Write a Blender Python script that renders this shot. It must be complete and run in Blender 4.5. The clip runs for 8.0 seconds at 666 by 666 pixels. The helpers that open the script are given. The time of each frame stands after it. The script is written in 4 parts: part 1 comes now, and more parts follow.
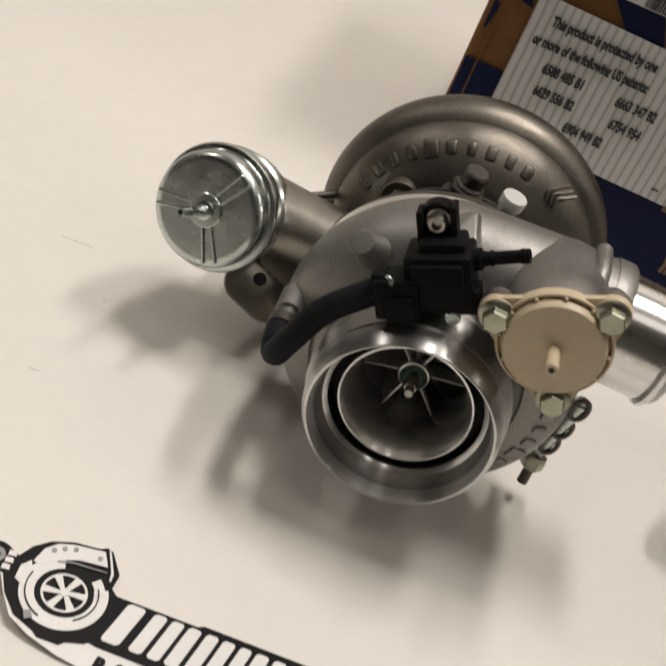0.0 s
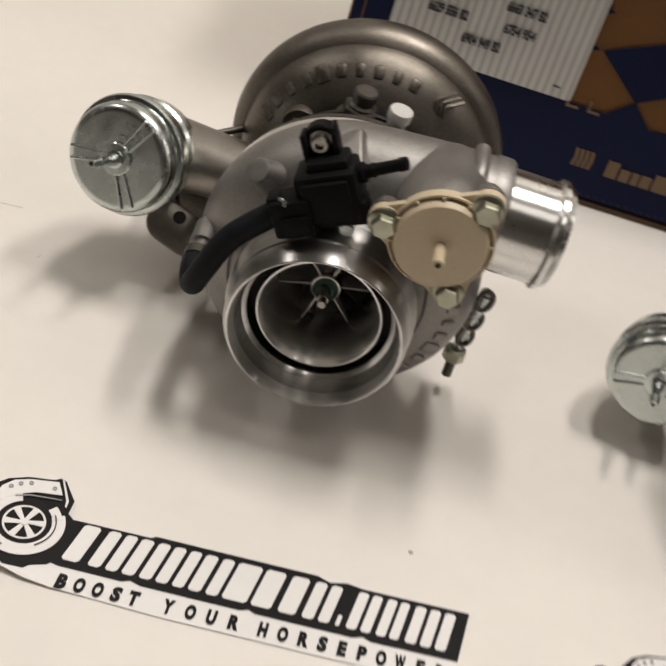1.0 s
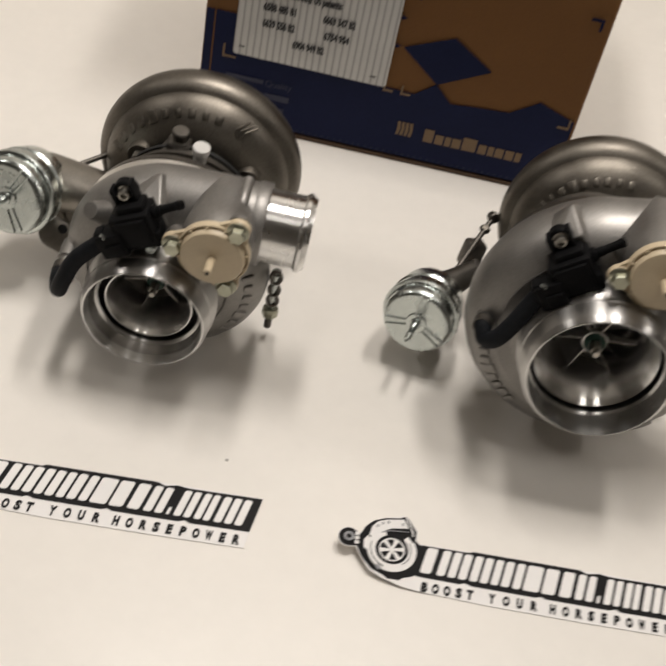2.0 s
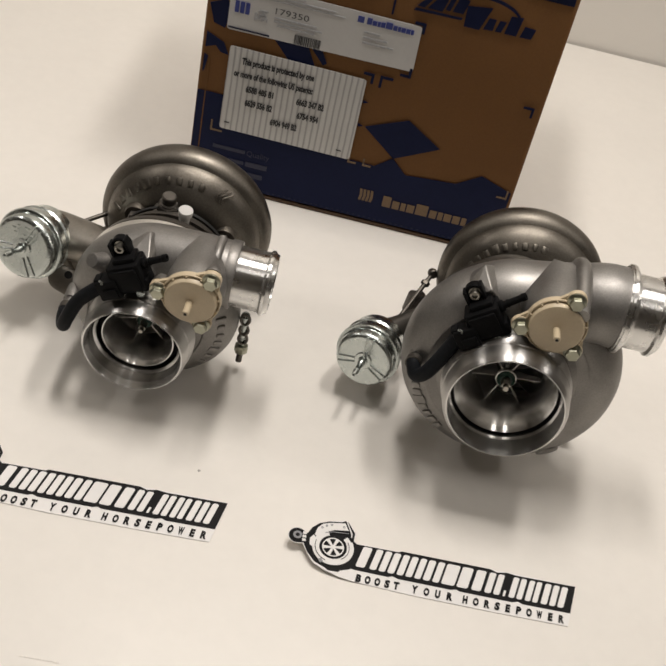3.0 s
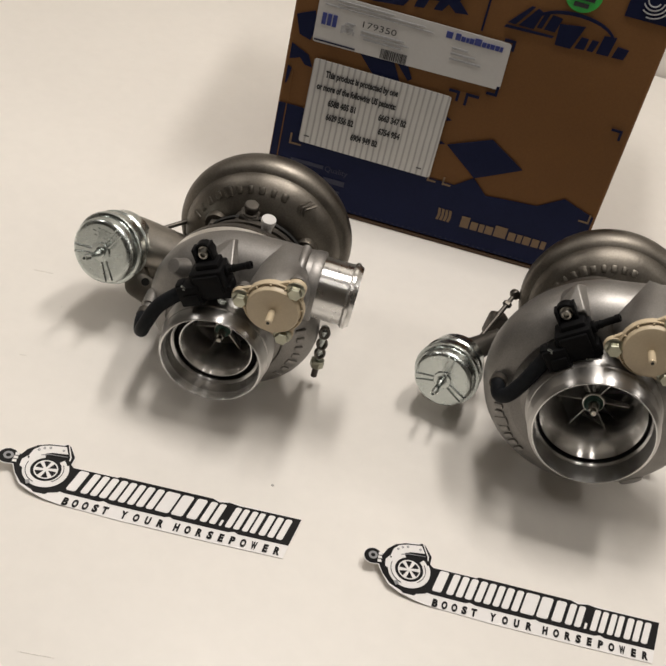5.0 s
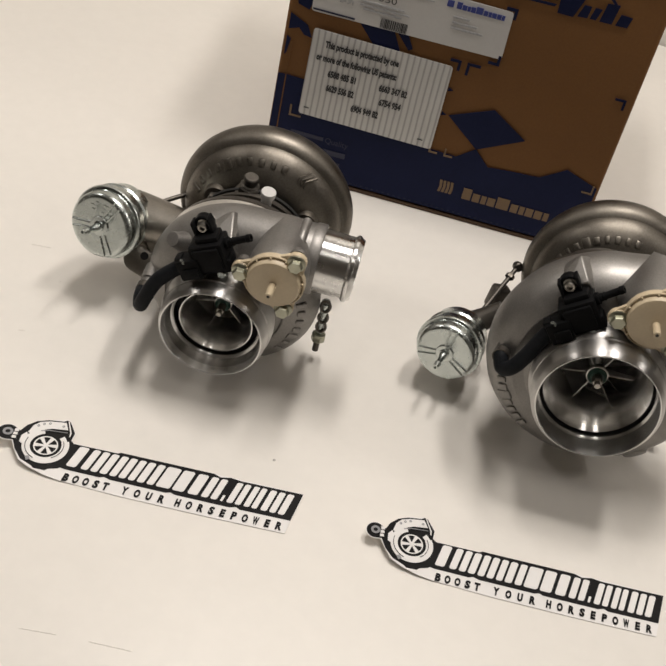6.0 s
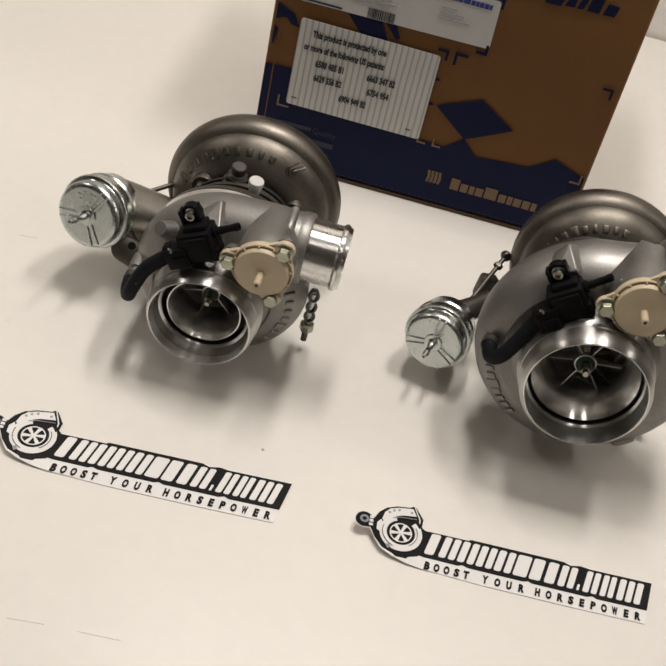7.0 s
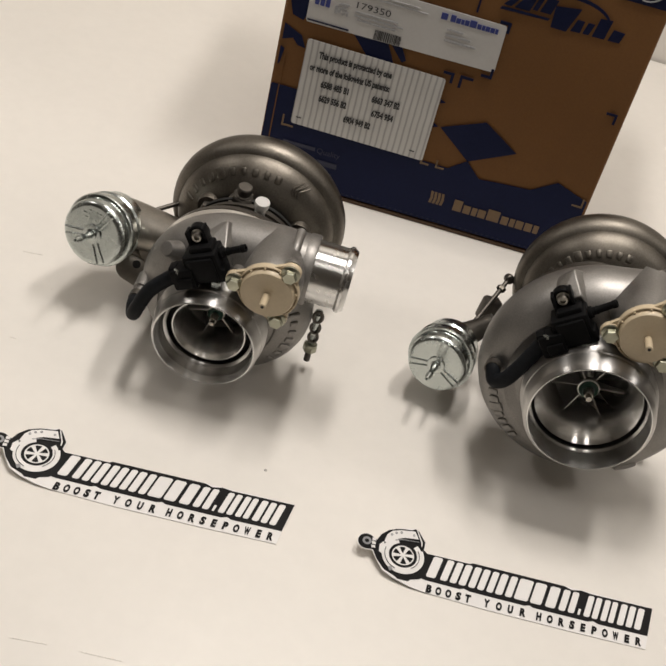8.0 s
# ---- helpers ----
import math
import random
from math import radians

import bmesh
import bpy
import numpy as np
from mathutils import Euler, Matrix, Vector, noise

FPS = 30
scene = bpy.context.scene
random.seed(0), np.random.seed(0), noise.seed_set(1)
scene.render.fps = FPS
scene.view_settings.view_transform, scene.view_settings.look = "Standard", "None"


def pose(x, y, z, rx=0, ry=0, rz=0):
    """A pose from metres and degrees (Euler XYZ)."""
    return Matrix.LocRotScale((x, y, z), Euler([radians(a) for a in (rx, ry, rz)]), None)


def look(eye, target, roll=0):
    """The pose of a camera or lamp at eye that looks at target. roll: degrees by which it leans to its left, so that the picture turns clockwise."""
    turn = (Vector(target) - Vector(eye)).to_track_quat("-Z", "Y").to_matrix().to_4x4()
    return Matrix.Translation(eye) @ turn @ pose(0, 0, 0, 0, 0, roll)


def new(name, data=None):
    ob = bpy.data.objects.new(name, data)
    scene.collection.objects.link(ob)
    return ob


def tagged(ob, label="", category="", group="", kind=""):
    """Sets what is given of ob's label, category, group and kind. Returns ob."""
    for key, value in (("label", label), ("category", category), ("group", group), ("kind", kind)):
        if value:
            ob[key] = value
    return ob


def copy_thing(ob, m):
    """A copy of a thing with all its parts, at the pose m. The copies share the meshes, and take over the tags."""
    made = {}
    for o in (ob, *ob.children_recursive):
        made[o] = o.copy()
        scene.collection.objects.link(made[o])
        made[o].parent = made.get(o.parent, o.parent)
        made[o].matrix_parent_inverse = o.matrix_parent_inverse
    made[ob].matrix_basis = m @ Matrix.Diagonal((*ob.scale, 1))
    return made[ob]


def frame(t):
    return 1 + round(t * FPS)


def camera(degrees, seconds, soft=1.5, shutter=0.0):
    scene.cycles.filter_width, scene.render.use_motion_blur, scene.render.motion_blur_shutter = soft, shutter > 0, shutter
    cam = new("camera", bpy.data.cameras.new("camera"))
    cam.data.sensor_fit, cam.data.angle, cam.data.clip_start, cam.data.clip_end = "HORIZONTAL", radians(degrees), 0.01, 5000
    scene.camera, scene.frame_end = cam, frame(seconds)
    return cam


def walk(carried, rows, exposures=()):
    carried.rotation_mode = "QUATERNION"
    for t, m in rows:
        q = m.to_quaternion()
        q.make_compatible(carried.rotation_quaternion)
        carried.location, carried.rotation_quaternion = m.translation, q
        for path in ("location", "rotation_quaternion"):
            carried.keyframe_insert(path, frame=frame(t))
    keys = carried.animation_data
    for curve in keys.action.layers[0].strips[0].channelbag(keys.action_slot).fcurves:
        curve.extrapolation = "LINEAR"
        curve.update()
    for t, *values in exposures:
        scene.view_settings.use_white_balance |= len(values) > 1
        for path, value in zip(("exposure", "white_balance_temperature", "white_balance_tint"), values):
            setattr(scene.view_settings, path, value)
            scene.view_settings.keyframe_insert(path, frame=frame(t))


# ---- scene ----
cam = camera(32.4, 8.0, soft=1.88, shutter=0.45)
PATH = [
    (0, (-0.21, -0.486, 0.325), (-0.217, 1.182, -0.779), 24.4),
    (0.5, (-0.2, -0.498, 0.328), (-0.172, 1.137, -0.824), 23.3),
    (1, (-0.179, -0.514, 0.35), (-0.126, 1.095, -0.836), 18.4),
    (1.5, (-0.138, -0.596, 0.442), (-0.082, 0.899, -0.886), 10.0),
    (2, (-0.068, -0.624, 0.552), (-0.046, 0.829, -0.821), 13.1),
    (2.2, (-0.055, -0.638, 0.58), (-0.061, 0.821, -0.788), 10.8),
    (3.3, (-0.034, -0.753, 0.654), (-0.041, 0.769, -0.643), 14.7),
    (3.5, (-0.038, -0.757, 0.65), (-0.055, 0.77, -0.641), 14.7),
    (4, (-0.059, -0.746, 0.63), (-0.126, 0.794, -0.645), 14.1),
    (4.2, (-0.058, -0.739, 0.622), (-0.147, 0.800, -0.652), 13.7),
    (5.3, (-0.062, -0.728, 0.615), (-0.142, 0.798, -0.675), 14.1),
    (5.5, (-0.062, -0.726, 0.612), (-0.141, 0.791, -0.689), 14.0),
    (6, (-0.061, -0.724, 0.613), (-0.135, 0.782, -0.701), 13.9),
    (6.5, (-0.061, -0.722, 0.61), (-0.126, 0.783, -0.705), 14.0),
    (7, (-0.06, -0.726, 0.609), (-0.112, 0.779, -0.707), 14.3),
    (7.5, (-0.064, -0.727, 0.61), (-0.109, 0.787, -0.697), 14.9),
    (8, (-0.07, -0.725, 0.614), (-0.115, 0.796, -0.685), 15.2),
]
walk(cam, [(t, look(eye, target, roll)) for t, eye, target, roll in PATH], [(0, -0.2)])

# ---- world and lights ----
world = bpy.data.worlds.new("world")
scene.world = world
world.use_nodes = True
world.node_tree.nodes["Background"].inputs[0].default_value = (0.9, 0.86, 0.8, 1)
world.node_tree.nodes["Background"].inputs[1].default_value = 0.02


def ceiling_lamp(x, y, z, sx, sy, power):
    data = bpy.data.lights.new("unseen_tube_light", "AREA")
    data.shape, data.size, data.size_y, data.energy = "RECTANGLE", sx, sy, power
    data.color = (1.0, 0.94, 0.882)
    lamp = new("unseen_tube_light", data)
    lamp.matrix_world = pose(x, y, z)
    return lamp


# Middle pair is main; side pair added as fill, front pair for glints.
LAMPS = [(-0.24, 0.10, 11.2), (0.22, 0.10, 11.2), (-1.75, -0.01, 9.5), (1.65, -0.01, 7.5), (-0.30, -0.80, 1.5), (0.28, -0.80, 1.5)]
LAMP_Z, LAMP_X, LAMP_Y = 1.62, 0.14, 0.48
for lx, ly, power in LAMPS:
    ceiling_lamp(lx, ly, LAMP_Z, LAMP_X, LAMP_Y, power)


# ---- materials ----
def material(name, colour, rough=0.5, metal=0.0, grain=0.0, grain_size=400.0, stain=0.0, stain_size=25.0,
             bump=0.0, bump_size=500.0, rings=0.0, rough_var=0.0, coat=0.0, spec=0.5, turned="", stripes=0.0, stripe_size=200.0):
    m = bpy.data.materials.new(name)
    m.use_nodes = True
    nt = m.node_tree
    p = nt.nodes["Principled BSDF"]
    p.inputs["Base Color"].default_value = (*colour, 1)
    p.inputs["Roughness"].default_value = rough
    p.inputs["Metallic"].default_value = metal
    p.inputs["Coat Weight"].default_value = coat
    p.inputs["Specular IOR Level"].default_value = spec
    link = nt.links.new
    if turned:
        p.inputs["Anisotropic"].default_value = 0.92
        p.inputs["Anisotropic Rotation"].default_value = 0.25
        along = nt.nodes.new("ShaderNodeTangent")
        along.direction_type, along.axis = "RADIAL", turned
        link(along.outputs["Tangent"], p.inputs["Tangent"])
    co = nt.nodes.new("ShaderNodeTexCoord").outputs["Object"]

    def noise_at(size, detail=4.0):
        n = nt.nodes.new("ShaderNodeTexNoise")
        n.inputs["Scale"].default_value, n.inputs["Detail"].default_value = size, detail
        link(co, n.inputs["Vector"])
        return n.outputs["Fac"]

    def ranged(socket, lo, hi):
        r = nt.nodes.new("ShaderNodeMapRange")
        r.inputs["From Min"].default_value, r.inputs["From Max"].default_value = 0.3, 0.7
        r.inputs["To Min"].default_value, r.inputs["To Max"].default_value = lo, hi
        link(socket, r.inputs["Value"])
        return r.outputs["Result"]

    def times(a, b):
        n = nt.nodes.new("ShaderNodeMath")
        n.operation = "MULTIPLY"
        link(a, n.inputs[0])
        link(b, n.inputs[1])
        return n.outputs[0]

    factor = None
    if grain:
        factor = ranged(noise_at(grain_size), 1 - grain, 1 + grain)
    if stain:
        s = ranged(noise_at(stain_size, 6.0), 1 - stain, 1 + stain * 0.6)
        factor = times(factor, s) if factor else s
    wave = None
    if stripes:
        w = nt.nodes.new("ShaderNodeTexWave")
        w.bands_direction = "X"
        w.inputs["Scale"].default_value, w.inputs["Distortion"].default_value = stripe_size, 0.6
        w.inputs["Detail"].default_value, w.inputs["Detail Scale"].default_value = 3.0, 1.2
        link(co, w.inputs["Vector"])
        wave = w.outputs["Fac"]
        r = nt.nodes.new("ShaderNodeMapRange")
        r.inputs["From Max"].default_value = 0.4
        r.inputs["To Min"].default_value, r.inputs["To Max"].default_value = 1 - stripes, 1.0
        link(wave, r.inputs["Value"])
        r = r.outputs["Result"]
        factor = times(factor, r) if factor else r
    if factor:
        mix = nt.nodes.new("ShaderNodeMix")
        mix.data_type, mix.blend_type = "RGBA", "MULTIPLY"
        mix.inputs["Factor"].default_value = 1.0
        mix.inputs["A"].default_value = (*colour, 1)
        link(factor, mix.inputs["B"])
        link(mix.outputs["Result"], p.inputs["Base Color"])
    if rough_var:
        r = ranged(noise_at(stain_size * 1.7, 5.0), max(rough - rough_var, 0.03), rough + rough_var)
        link(r, p.inputs["Roughness"])
    height = None
    if rings:
        sep = nt.nodes.new("ShaderNodeSeparateXYZ")
        link(co, sep.inputs[0])
        flat = nt.nodes.new("ShaderNodeCombineXYZ")
        link(sep.outputs["X"], flat.inputs[0])
        link(sep.outputs["Z"], flat.inputs[1])
        size = nt.nodes.new("ShaderNodeVectorMath")
        size.operation = "LENGTH"
        link(flat.outputs[0], size.inputs[0])
        both = nt.nodes.new("ShaderNodeCombineXYZ")
        link(size.outputs["Value"], both.inputs[0])
        link(sep.outputs["Y"], both.inputs[1])
        n = nt.nodes.new("ShaderNodeTexNoise")
        n.inputs["Scale"].default_value, n.inputs["Detail"].default_value = 1800.0, 3.0
        link(both.outputs[0], n.inputs["Vector"])
        height, strength, dist = n.outputs["Fac"], rings, 0.00004
    elif bump:
        height, strength, dist = noise_at(bump_size, 5.0), bump, 0.0006
    if wave and not height:
        height, strength, dist = wave, 0.35, 0.0006
    if height:
        b = nt.nodes.new("ShaderNodeBump")
        b.inputs["Strength"].default_value, b.inputs["Distance"].default_value = strength, dist
        link(height, b.inputs["Height"])
        link(b.outputs["Normal"], p.inputs["Normal"])
    return m


M_TABLE = material("white_laminate", (0.80, 0.765, 0.71), 0.38, stain=0.025, stain_size=5.0, grain=0.012, grain_size=90, rough_var=0.05)
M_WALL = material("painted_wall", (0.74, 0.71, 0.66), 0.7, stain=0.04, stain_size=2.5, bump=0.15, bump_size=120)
# Unseen walls, coloured darker than wall_north so metal reflects a dim room.
M_ROOM = material("dark_unseen_wall", (0.27, 0.25, 0.225), 0.8, stain=0.1, stain_size=1.5, bump=0.2, bump_size=60)
M_CEIL = material("ceiling_tile", (0.52, 0.50, 0.475), 0.9, stain=0.05, stain_size=2, bump=0.2, bump_size=90)
M_FLOOR = material("grey_floor", (0.10, 0.09, 0.08), 0.6, stain=0.15, stain_size=2)
M_LEG = material("table_leg_steel", (0.2, 0.2, 0.2), 0.45, 0.8, stain=0.1)
M_CAST = material("cast_aluminium", (0.255, 0.244, 0.230), 0.46, 0.85, grain=0.10, grain_size=900, stain=0.11, stain_size=35, bump=0.13, bump_size=2400, rough_var=0.07)
M_PAD = material("milled_aluminium", (0.74, 0.72, 0.69), 0.30, 1.0, grain=0.05, grain_size=700, stain=0.04, bump=0.15, bump_size=900)
M_TURNED = material("turned_aluminium", (0.68, 0.675, 0.66), 0.27, 1.0, stain=0.02, stain_size=60, rings=0.5, turned="Y")
# Darker copy of turned aluminium; shade inside the small bore put into the colour.
M_INNER = material("shaded_bore_aluminium", (0.38, 0.37, 0.355), 0.24, 1.0, stain=0.05, stain_size=70, rings=0.6, turned="Y")
M_BAND = material("turned_outer_band", (0.50, 0.49, 0.475), 0.36, 1.0, stain=0.04, stain_size=50, rings=0.8, turned="Y")
M_BLADE = material("satin_aluminium", (0.86, 0.85, 0.83), 0.42, 1.0, stain=0.05, stain_size=80, rough_var=0.05)
M_BELL = material("polished_bell", (0.78, 0.77, 0.75), 0.22, 1.0, stain=0.03, stain_size=60, rings=0.3, turned="Y")
M_PIPE = material("turned_pipe", (0.74, 0.735, 0.72), 0.28, 1.0, stain=0.04, stain_size=60, rough_var=0.03, turned="X")
M_STEEL = material("cast_stainless_steel", (0.158, 0.143, 0.122), 0.42, 1.0, grain=0.14, grain_size=700, stain=0.16, stain_size=28, bump=0.20, bump_size=1900, rough_var=0.08)
M_SHEET = material("satin_sheet_steel", (0.27, 0.25, 0.22), 0.40, 1.0, grain=0.06, grain_size=500, stain=0.10, stain_size=40, rough_var=0.06)
M_DARKSTEEL = material("dark_forged_steel", (0.11, 0.10, 0.088), 0.45, 0.9, stain=0.2, stain_size=60, bump=0.2, bump_size=1500)
M_NUT = material("plain_nut_steel", (0.40, 0.38, 0.34), 0.32, 1.0, stain=0.1, stain_size=120)
M_ZINC = material("zinc_plate", (0.56, 0.60, 0.58), 0.25, 1.0, grain=0.03, grain_size=300, stain=0.06, stain_size=70, rough_var=0.06)
M_YZINC = material("yellow_zinc", (0.38, 0.38, 0.30), 0.36, 1.0, stain=0.12, stain_size=150, rough_var=0.08)
M_BLACKPL = material("black_plastic", (0.0052, 0.0052, 0.0056), 0.50, spec=0.07, grain=0.15, grain_size=500, bump=0.12, bump_size=900)
M_RUBBER = material("black_rubber", (0.008, 0.009, 0.011), 0.6, spec=0.12, grain=0.2, grain_size=400, bump=0.15, bump_size=500)
M_CREAM = material("cream_nylon", (0.54, 0.445, 0.305), 0.42, grain=0.03, grain_size=600, stain=0.05, stain_size=60, bump=0.08, bump_size=700)
M_CAP = material("milky_plastic_cap", (0.58, 0.57, 0.55), 0.35, stain=0.04, stain_size=90)
M_GREEN = material("green_thread_lock", (0.006, 0.042, 0.026), 0.4, stain=0.2, stain_size=300)
# Near-black stands for the shade inside grooves, bores, holes and gaps.
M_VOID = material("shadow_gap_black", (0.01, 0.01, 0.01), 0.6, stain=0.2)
M_CARD = material("brown_cardboard", (0.165, 0.078, 0.027), 0.8, spec=0.2, grain=0.05, grain_size=500, stain=0.07, stain_size=14, bump=0.15, bump_size=300)
M_EDGE = material("raw_cardboard_edge", (0.085, 0.048, 0.026), 0.8, grain=0.2, grain_size=700)
M_NAVY = material("navy_print", (0.0070, 0.0105, 0.040), 0.6, spec=0.12, grain=0.07, grain_size=400, stain=0.10, stain_size=20, bump=0.1, bump_size=300)
M_TAN = material("tan_print", (0.165, 0.103, 0.052), 0.65, grain=0.08, grain_size=500)
M_FADED = material("faded_blue_print", (0.0115, 0.0140, 0.040), 0.6, grain=0.1)
M_LABEL = material("white_label_paper", (0.56, 0.55, 0.535), 0.42, grain=0.02, stain=0.03, stain_size=30)
# Stripes darken the dips between ridges, shade put into the paper colour.
M_RIBBED = material("ribbed_label_paper", (0.56, 0.55, 0.53), 0.4, stain=0.04, stain_size=40, stripes=0.40, stripe_size=60)
M_INK = material("black_ink", (0.02, 0.02, 0.022), 0.5, grain=0.2, grain_size=600)
M_GREYINK = material("grey_ink", (0.38, 0.38, 0.39), 0.6, grain=0.2, grain_size=600)
M_BLUEINK = material("blue_ink", (0.03, 0.045, 0.22), 0.5, grain=0.1)
M_SEAL = material("green_seal", (0.03, 0.42, 0.06), 0.4, grain=0.08, grain_size=300)
M_STKW = material("white_vinyl", (0.83, 0.81, 0.79), 0.3, grain=0.01, stain=0.015, stain_size=60)
M_STKB = material("black_vinyl", (0.010, 0.0095, 0.010), 0.42, spec=0.15, grain=0.1, grain_size=200)
M_STKG = material("grey_vinyl", (0.30, 0.30, 0.31), 0.35, grain=0.05)
M_SPECK = material("grey_dust", (0.42, 0.40, 0.37), 0.9, grain=0.3, grain_size=900)
M_SMEAR = material("faint_pencil_grey", (0.775, 0.741, 0.688), 0.5, grain=0.1, grain_size=900)


# ---- mesh tools ----
def part(name, bm, mat, parent=None, label="", off=(0, 0, 0), sharp=35):
    for f in bm.faces:
        f.smooth = True
    bm.normal_update()
    for e in bm.edges:
        if len(e.link_faces) == 2 and e.calc_face_angle(0) > radians(sharp):
            e.smooth = False
    me = bpy.data.meshes.new(name)
    bm.to_mesh(me)
    bm.free()
    me.materials.append(mat)
    ob = new(name, me)
    ob.parent = parent
    ob.location = off
    if label:
        tagged(ob, label)
    return ob


def basis(n):
    n = Vector(n).normalized()
    u = n.cross(Vector((0, 0, 1)))
    if u.length < 1e-3:
        u = Vector((1, 0, 0))
    u.normalize()
    return u, n.cross(u), n


def lathe(prof, c=(0, 0, 0), n=(0, 1, 0), seg=72, bm=None):
    bm = bm or bmesh.new()
    u, v, n = basis(n)
    c = Vector(c)
    rows = []
    for r, h in prof:
        if r < 1e-6:
            rows.append([bm.verts.new(c + n * h)])
        else:
            rows.append([bm.verts.new(c + n * h + (u * math.cos(a) + v * math.sin(a)) * r)
                         for a in (2 * math.pi * k / seg for k in range(seg))])
    for a, b in zip(rows, rows[1:]):
        for k in range(seg):
            l = (k + 1) % seg
            quad = [a[k % len(a)], a[l % len(a)], b[l % len(b)], b[k % len(b)]]
            face = list(dict.fromkeys(quad))
            if len(face) > 2:
                bm.faces.new(face)
    bmesh.ops.recalc_face_normals(bm, faces=bm.faces)
    return bm


def rod(a, b, r, seg=24, chamfer=0.15, bm=None):
    a, b = Vector(a), Vector(b)
    h, k = (b - a).length, r * chamfer
    return lathe([(0, 0), (r - k, 0), (r, k), (r, h - k), (r - k, h), (0, h)], a, b - a, seg, bm)


def hexbolt(c, n, across, height, flange=0.0, bm=None, turn=0.2):
    """A hex head with chamfered top and a washer face, standing on c along n."""
    bm = bm or bmesh.new()
    u, v, n = basis(n)
    c = Vector(c)
    if flange:
        lathe([(0, 0), (flange, 0), (flange, 0.0012), (across * 0.56, 0.0022), (0, 0.0022)], c, n, 28, bm)
    rows = []
    for r, h in ((across / 1.732, 0.0015), (across / 1.732, height * 0.88), (across / 1.732 * 0.88, height)):
        rows.append([bm.verts.new(c + n * h + (u * math.cos(k * math.pi / 3 + turn) + v * math.sin(k * math.pi / 3 + turn)) * r) for k in range(6)])
    for a, b in zip(rows, rows[1:]):
        for k in range(6):
            bm.faces.new([a[k], a[(k + 1) % 6], b[(k + 1) % 6], b[k]])
    bm.faces.new(rows[-1])
    bmesh.ops.recalc_face_normals(bm, faces=bm.faces)
    return bm


def spline(pts, n=12):
    """A smooth line through the points (Catmull-Rom)."""
    pts = [Vector(p) for p in pts]
    ext = [pts[0] * 2 - pts[1]] + pts + [pts[-1] * 2 - pts[-2]]
    out = []
    for i in range(1, len(ext) - 2):
        p0, p1, p2, p3 = ext[i - 1:i + 3]
        for k in range(n):
            t = k / n
            out.append(0.5 * (2 * p1 + (p2 - p0) * t + (2 * p0 - 5 * p1 + 4 * p2 - p3) * t * t + (3 * p1 - p0 - 3 * p2 + p3) * t ** 3))
    return out + [pts[-1]]


def sweep(pts, rad, seg=16, bm=None, flat=1.0, closed=False):
    """A round (or flattened) bar along a line; rad is a number or one per point."""
    bm = bm or bmesh.new()
    pts = [Vector(p) for p in pts]
    rads = rad if isinstance(rad, (list, tuple)) else [rad] * len(pts)
    rows, u = [], None
    for i, p in enumerate(pts):
        d = (pts[min(i + 1, len(pts) - 1)] - pts[max(i - 1, 0)]).normalized()
        if closed:
            d = (pts[(i + 1) % len(pts)] - pts[i - 1]).normalized()
        u = basis(d)[0] if u is None else (u - d * u.dot(d)).normalized()
        v = d.cross(u)
        rows.append([bm.verts.new(p + (u * math.cos(a) + v * math.sin(a) * flat) * rads[i]) for a in (2 * math.pi * k / seg for k in range(seg))])
    pairs = list(zip(rows, rows[1:])) + ([(rows[-1], rows[0])] if closed else [])
    for a, b in pairs:
        for k in range(seg):
            bm.faces.new([a[k], a[(k + 1) % seg], b[(k + 1) % seg], b[k]])
    if not closed:
        bm.faces.new(rows[0])
        bm.faces.new(rows[-1])
    bmesh.ops.recalc_face_normals(bm, faces=bm.faces)
    return bm


def block(c, size, m=None, bevel=0.001, bm=None, segments=2):
    """A box with rounded edges, centre c, in the frame m."""
    one = bmesh.new()
    bmesh.ops.create_cube(one, size=1.0)
    bmesh.ops.scale(one, vec=size, verts=one.verts)
    if bevel:
        bmesh.ops.bevel(one, geom=one.edges[:], offset=bevel, segments=segments, affect="EDGES", profile=0.5)
    bmesh.ops.translate(one, vec=c, verts=one.verts)
    if m is not None:
        bmesh.ops.transform(one, matrix=m, verts=one.verts)
    return merged(bm, one) if bm else one


def merged(bm, other, m=None):
    me = bpy.data.meshes.new("tmp")
    other.to_mesh(me)
    other.free()
    if m is not None:
        me.transform(m)
    bm.from_mesh(me)
    bpy.data.meshes.remove(me)
    return bm


def prism(poly, depth, m=None, bm=None, bevel=0.0):
    """A polygon in x, z pulled back along y by depth; its front is at y = 0."""
    one = bmesh.new()
    front = [one.verts.new((x, 0, z)) for x, z in poly]
    back = [one.verts.new((x, depth, z)) for x, z in poly]
    one.faces.new(front)
    one.faces.new(back[::-1])
    n = len(poly)
    for k in range(n):
        one.faces.new([front[k], back[k], back[(k + 1) % n], front[(k + 1) % n]])
    bmesh.ops.recalc_face_normals(one, faces=one.faces)
    if bevel:
        bmesh.ops.bevel(one, geom=one.edges[:], offset=bevel, segments=2, affect="EDGES", profile=0.5)
    if m is not None:
        bmesh.ops.transform(one, matrix=m, verts=one.verts)
    return merged(bm, one) if bm else one


